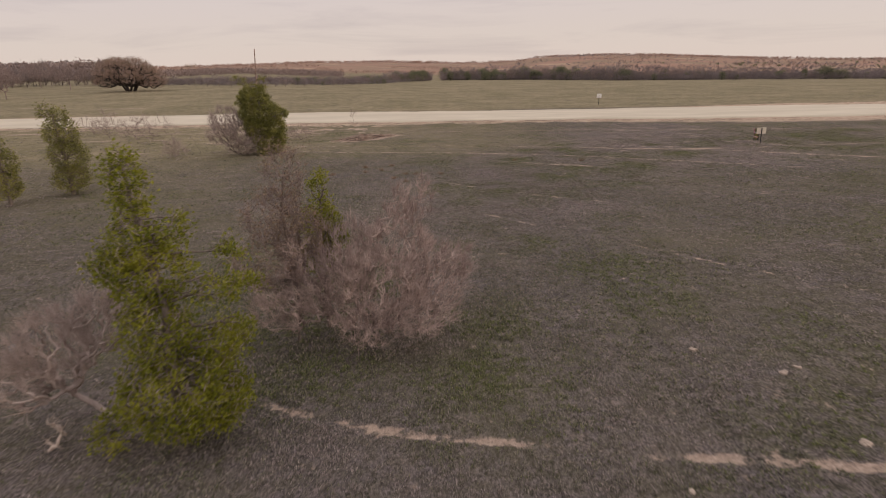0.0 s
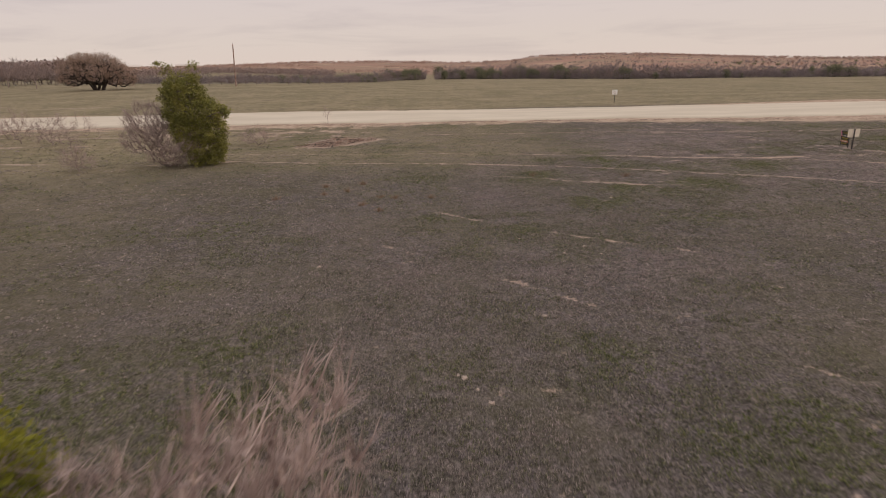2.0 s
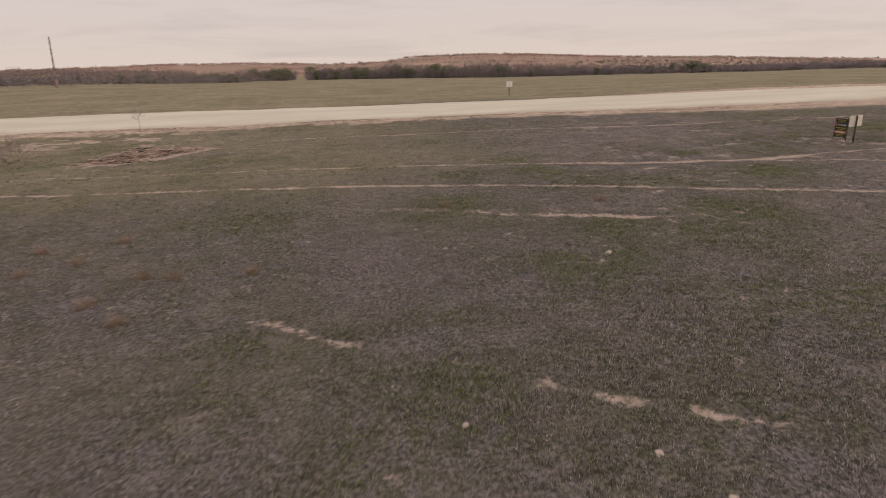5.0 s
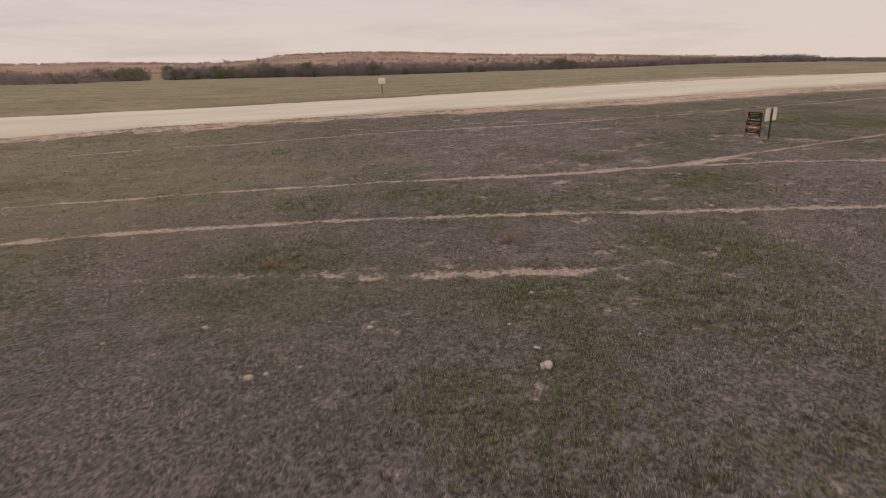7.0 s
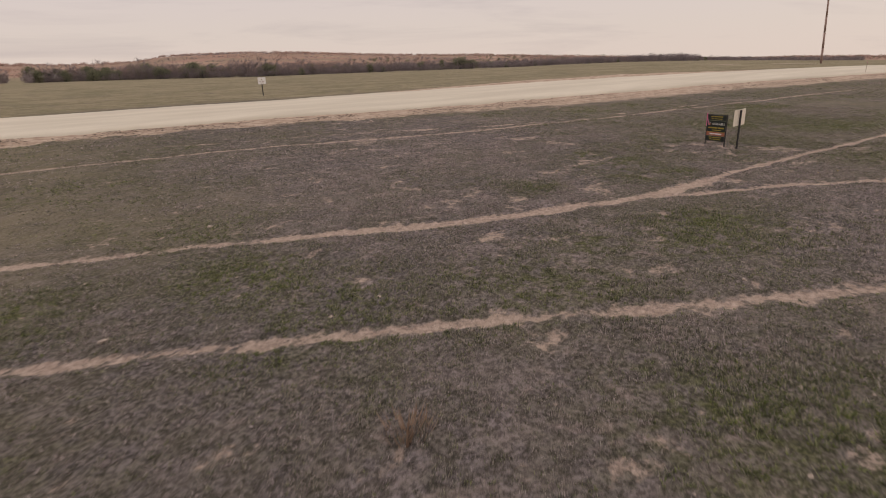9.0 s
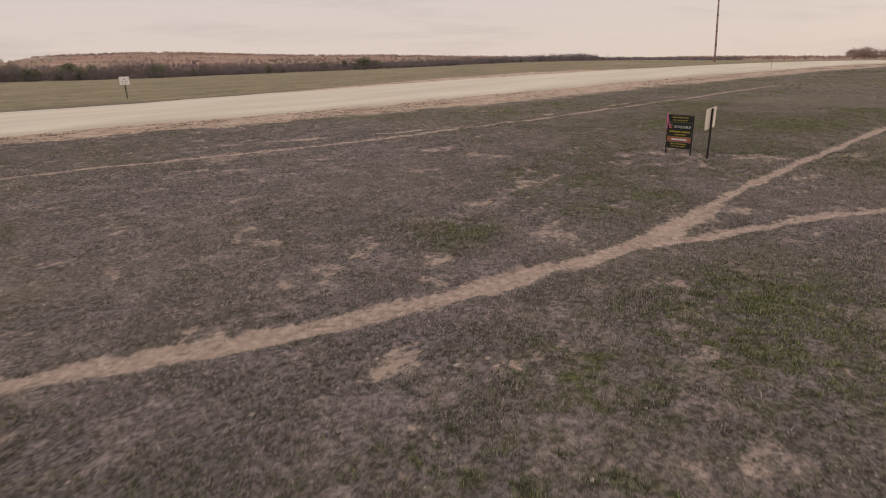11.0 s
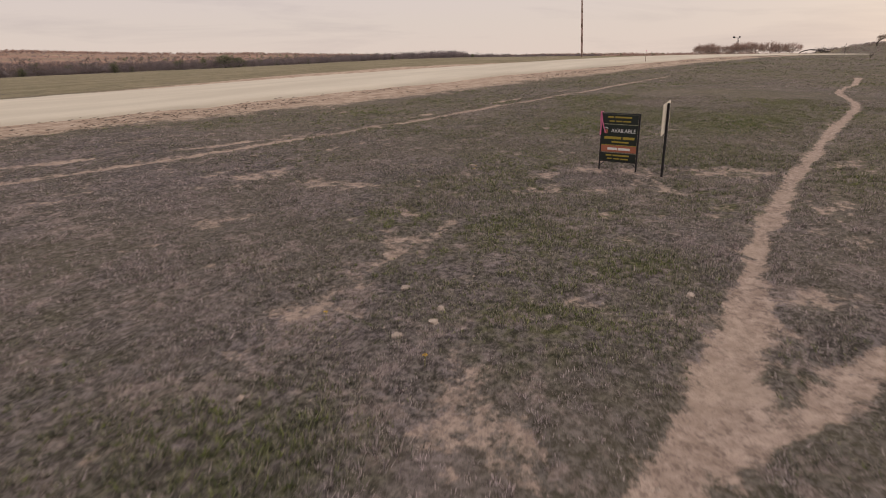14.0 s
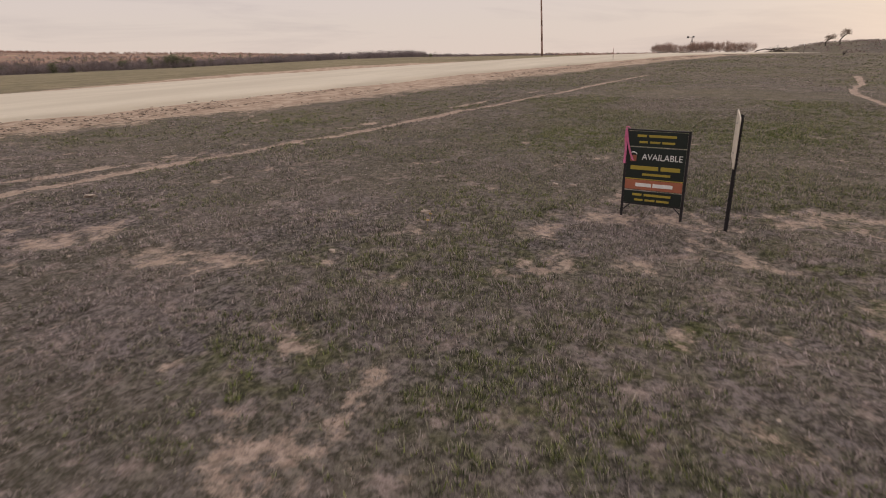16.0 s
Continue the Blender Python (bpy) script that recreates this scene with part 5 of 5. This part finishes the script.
bare_shrub("fallen_tree", 160, 55.8, 145, [(-0.5, -4.6, 1.0, 1.0, 2.4, 0.4)], [(0, -1, 0.9), (0, -2.5, 1.25), (0, -4, 1.1), (0, -6, 0.8)], "fallen bare tree arching over the skyline", n=26, count=4, length=0.8, r=0.02, r_tip=0.03, r_max=0.10, bark_mat=M_BARK_DARK, twig_mat=M_BARK_DARK, category="tree")
bare_shrub("bare_shrub", 67.0, 40.6, 146, [(0, 0, 0.3, 0.2, 0.2, 0.2)], [(0, 0, 0.12)], "tiny bare shrub at the crest of the pasture", n=8, count=2, length=0.2, r=0.009, r_tip=0.009, bark_mat=M_BARK_DARK, twig_mat=M_BARK_DARK)
for k, (x, y, h) in enumerate(((216, 43.5, 2.6), (216, 40.2, 3.6))):
    leafy_tree("windswept_tree", x, y, 150 + k, [(0, -0.9, h * 0.85, 0.7, 0.7, h * 0.24), (0, -1.6, h * 0.86, 0.6, 0.5, h * 0.2), (0, -0.1, h * 0.72, 0.5, 0.5, h * 0.2)], [(0, 0.2, h * 0.3), (0, -0.3, h * 0.5), (0, -0.8, h * 0.65)],
               "small windswept brown tree on a bank", M_LEAF_RUSSET, M_BARK_DARK, n=70, per=10, size=0.20, scatter=0.2, r_tip=0.014, twig=0.5)
bare_shrub("leaning_tree", 200, 27.6, 155, [(0, -2.2, 5.0, 1.4, 1.6, 0.9)], [(0, -0.5, 1.4), (0, -1.1, 2.8), (0, -1.8, 4.2)], "leaning bare tree on a bank", n=60, count=4, length=0.8, r=0.025, r_tip=0.03, bark_mat=M_BARK_DARK, twig_mat=M_TWIG_DARK, category="tree")

rngb = np.random.default_rng(99)
bx_, by_ = rngb.normal(228, 24, 1500), rngb.normal(31, 20, 1500)
clumps("bank_scrub", np.stack((bx_, by_, land(bx_, by_)), 1), rngb.uniform(0.25, 0.7, 1500), 20, M_TWIG_DARK, "low grey-brown scrub covering a bank", "scrub")

# pebbles in the turf near the end of the flight
rngp = np.random.default_rng(55)
qx, qy = rngp.uniform(11, 30, 420), rngp.uniform(34, 50, 420)
qx, qy = np.concatenate((qx, rngp.uniform(-12, 16, 500))), np.concatenate((qy, rngp.uniform(8, 42, 500)))
qz, qs = land(qx, qy), rngp.uniform(0.006, 0.022, len(qx)) * np.where(np.arange(len(qx)) < 420, 1.0, 1.6)
gem = np.array([(1, 0, 0), (0.2, 0.8, 0), (-0.9, 0.4, 0), (-0.3, -0.8, 0), (0.1, 0.05, 0.75), (0.5, -0.3, 0.45)])
PV = np.stack((qx, qy, qz), 1)[:, None] + gem[None] * qs[:, None, None] * rngp.uniform(0.7, 1.3, (len(qx), 6, 1))
pf = np.array([(0, 1, 4), (1, 2, 4), (2, 3, 4), (3, 5, 4), (3, 0, 5), (0, 4, 5)])
tagged(new("pebbles", mesh_np("pebbles", PV.reshape(-1, 3), (np.arange(len(qx))[:, None, None] * 6 + pf[None]).reshape(-1, 3), M_STONE)), "pale pebbles strewn through the turf", "pebbles", kind="stuff")

# clods pushed to the edge of the road by the grader
rngc = np.random.default_rng(77)
nc = 14000
cx = rngc.uniform(-60, 90, nc)
cy = np.interp(cx, *ROAD_NEAR) - 0.15 - np.abs(rngc.normal(0, 1.0, nc)) - 2.2 * rngc.uniform(0, 1, nc) ** 0.7 * sstep(5, 28, cx)
keep = vnoise(cx * 0.5, cy * 1.6, 0.8, 78) > 0.47
cx, cy = cx[keep], cy[keep]
cz = land(cx, cy)
cs = rngc.uniform(0.012, 0.062, len(cx))
oct_ = np.array([(1, 0, 0), (0.3, 0.8, 0), (-0.9, 0.3, 0), (-0.2, -0.8, 0), (0.1, 0.05, 0.28)])
CV = np.stack((cx, cy, cz), 1)[:, None] + oct_[None] * cs[:, None, None] * rngc.uniform(0.6, 1.5, (len(cx), 5, 1))
cf = np.array([(0, 1, 4), (1, 2, 4), (2, 3, 4), (3, 0, 4)])
clods = new("road_clods", mesh_np("road_clods", CV.reshape(-1, 3), (np.arange(len(cx))[:, None, None] * 5 + cf[None]).reshape(-1, 3), M_CLOD))
tagged(clods, "dark clods of earth along the graded road edge", "clods", kind="stuff")

# --- grass


def tufts(name, n, x0, x1, y0, y1, seed, label, inner):
    """Short turf: many small tufts of leaning blades, thick along the strip and coarser away from it."""
    rng = np.random.default_rng(seed)
    x, y = rng.uniform(x0, x1, n), rng.uniform(y0, y1, n)
    d = off_strip(x, y)
    dense = np.exp(-(d / 5.5) ** 2) if inner else sstep(6, 11, d) * np.exp(-np.maximum(0, d - 11) / 14) * 0.8
    keep = rng.uniform(0, 1, n) < dense * np.interp(y, (6, 34, 41), (0.42, 0.85, 1.0))
    x, y, d = x[keep], y[keep], d[keep]
    b = bare(x, y)
    cover = 0.16 + 0.84 * sstep(0.42, 0.55, 0.45 * vnoise(x, y, 1.3, 8, 3) + 0.55 * vnoise(x, y, 6.5, 9, 2))
    keep = (rng.uniform(0, 1, len(x)) > b * 1.75) & (rng.uniform(0, 1, len(x)) < cover)
    x, y, d = x[keep], y[keep], d[keep]
    b, ground_z = bare(x, y), land(x, y)
    fl = flush(x, y)
    far_off = np.interp(y, (6, 24, 40), (1.7, 1.25, 0.85)) * (1 + d / 12)
    tall = (0.55 + 0.8 * vnoise(x, y, 0.8, 91) + 0.45 * fl) * far_off ** 0.5
    green = np.clip(0.62 * vnoise(x, y, 0.45, 92, 3) + 0.35 * rng.uniform(0, 1, len(x)) + 0.36 * fl * rng.uniform(0.2, 1.2, len(x)) - 0.10 * dryness(x, y) + 0.02 + 0.10 * sstep(18, 23, x), 0, 1)
    per = 9
    x, y, z, tall, green, far_off = (np.repeat(a, per) for a in (x, y, ground_z - 0.008 - 0.05 * b, tall, green, far_off))
    m = len(x)
    r, a = np.abs(rng.normal(0, 0.018, m)) * far_off, rng.uniform(0, 2 * np.pi, m)
    x, y = x + np.cos(a) * r, y + np.sin(a) * r
    a = a + rng.normal(0, 0.7, m)
    h = rng.uniform(0.012, 0.042, m) * tall
    lean = rng.uniform(0.1, 0.9, m) * h
    w = 0.0085 * far_off * rng.uniform(0.7, 1.3, m)
    t = a + rng.uniform(0.8, 2.2, m)
    wx, wy = np.cos(t) * w / 2, np.sin(t) * w / 2
    V = np.stack((np.stack((x - wx, y - wy, z), 1), np.stack((x + wx, y + wy, z), 1), np.stack((x + np.cos(a) * lean, y + np.sin(a) * lean, z + h), 1)), 1).reshape(-1, 3)
    ob = new(name, mesh_np(name, V, np.arange(len(V)).reshape(-1, 3), M_BLADE, {"green": np.repeat(np.clip(green + rng.normal(0, 0.08, m), 0, 1), 3), "tip": np.tile((0.0, 0.0, 1.0), m)}))
    return tagged(ob, label, "grass", kind="stuff")


tufts("grass", 1850000, -14, 34, 5, 53, 101, "short olive and straw-coloured pasture grass tufts", True)
tufts("grass", 380000, -40, 70, 8, 62, 102, "thin grey-olive pasture grass further off", False)
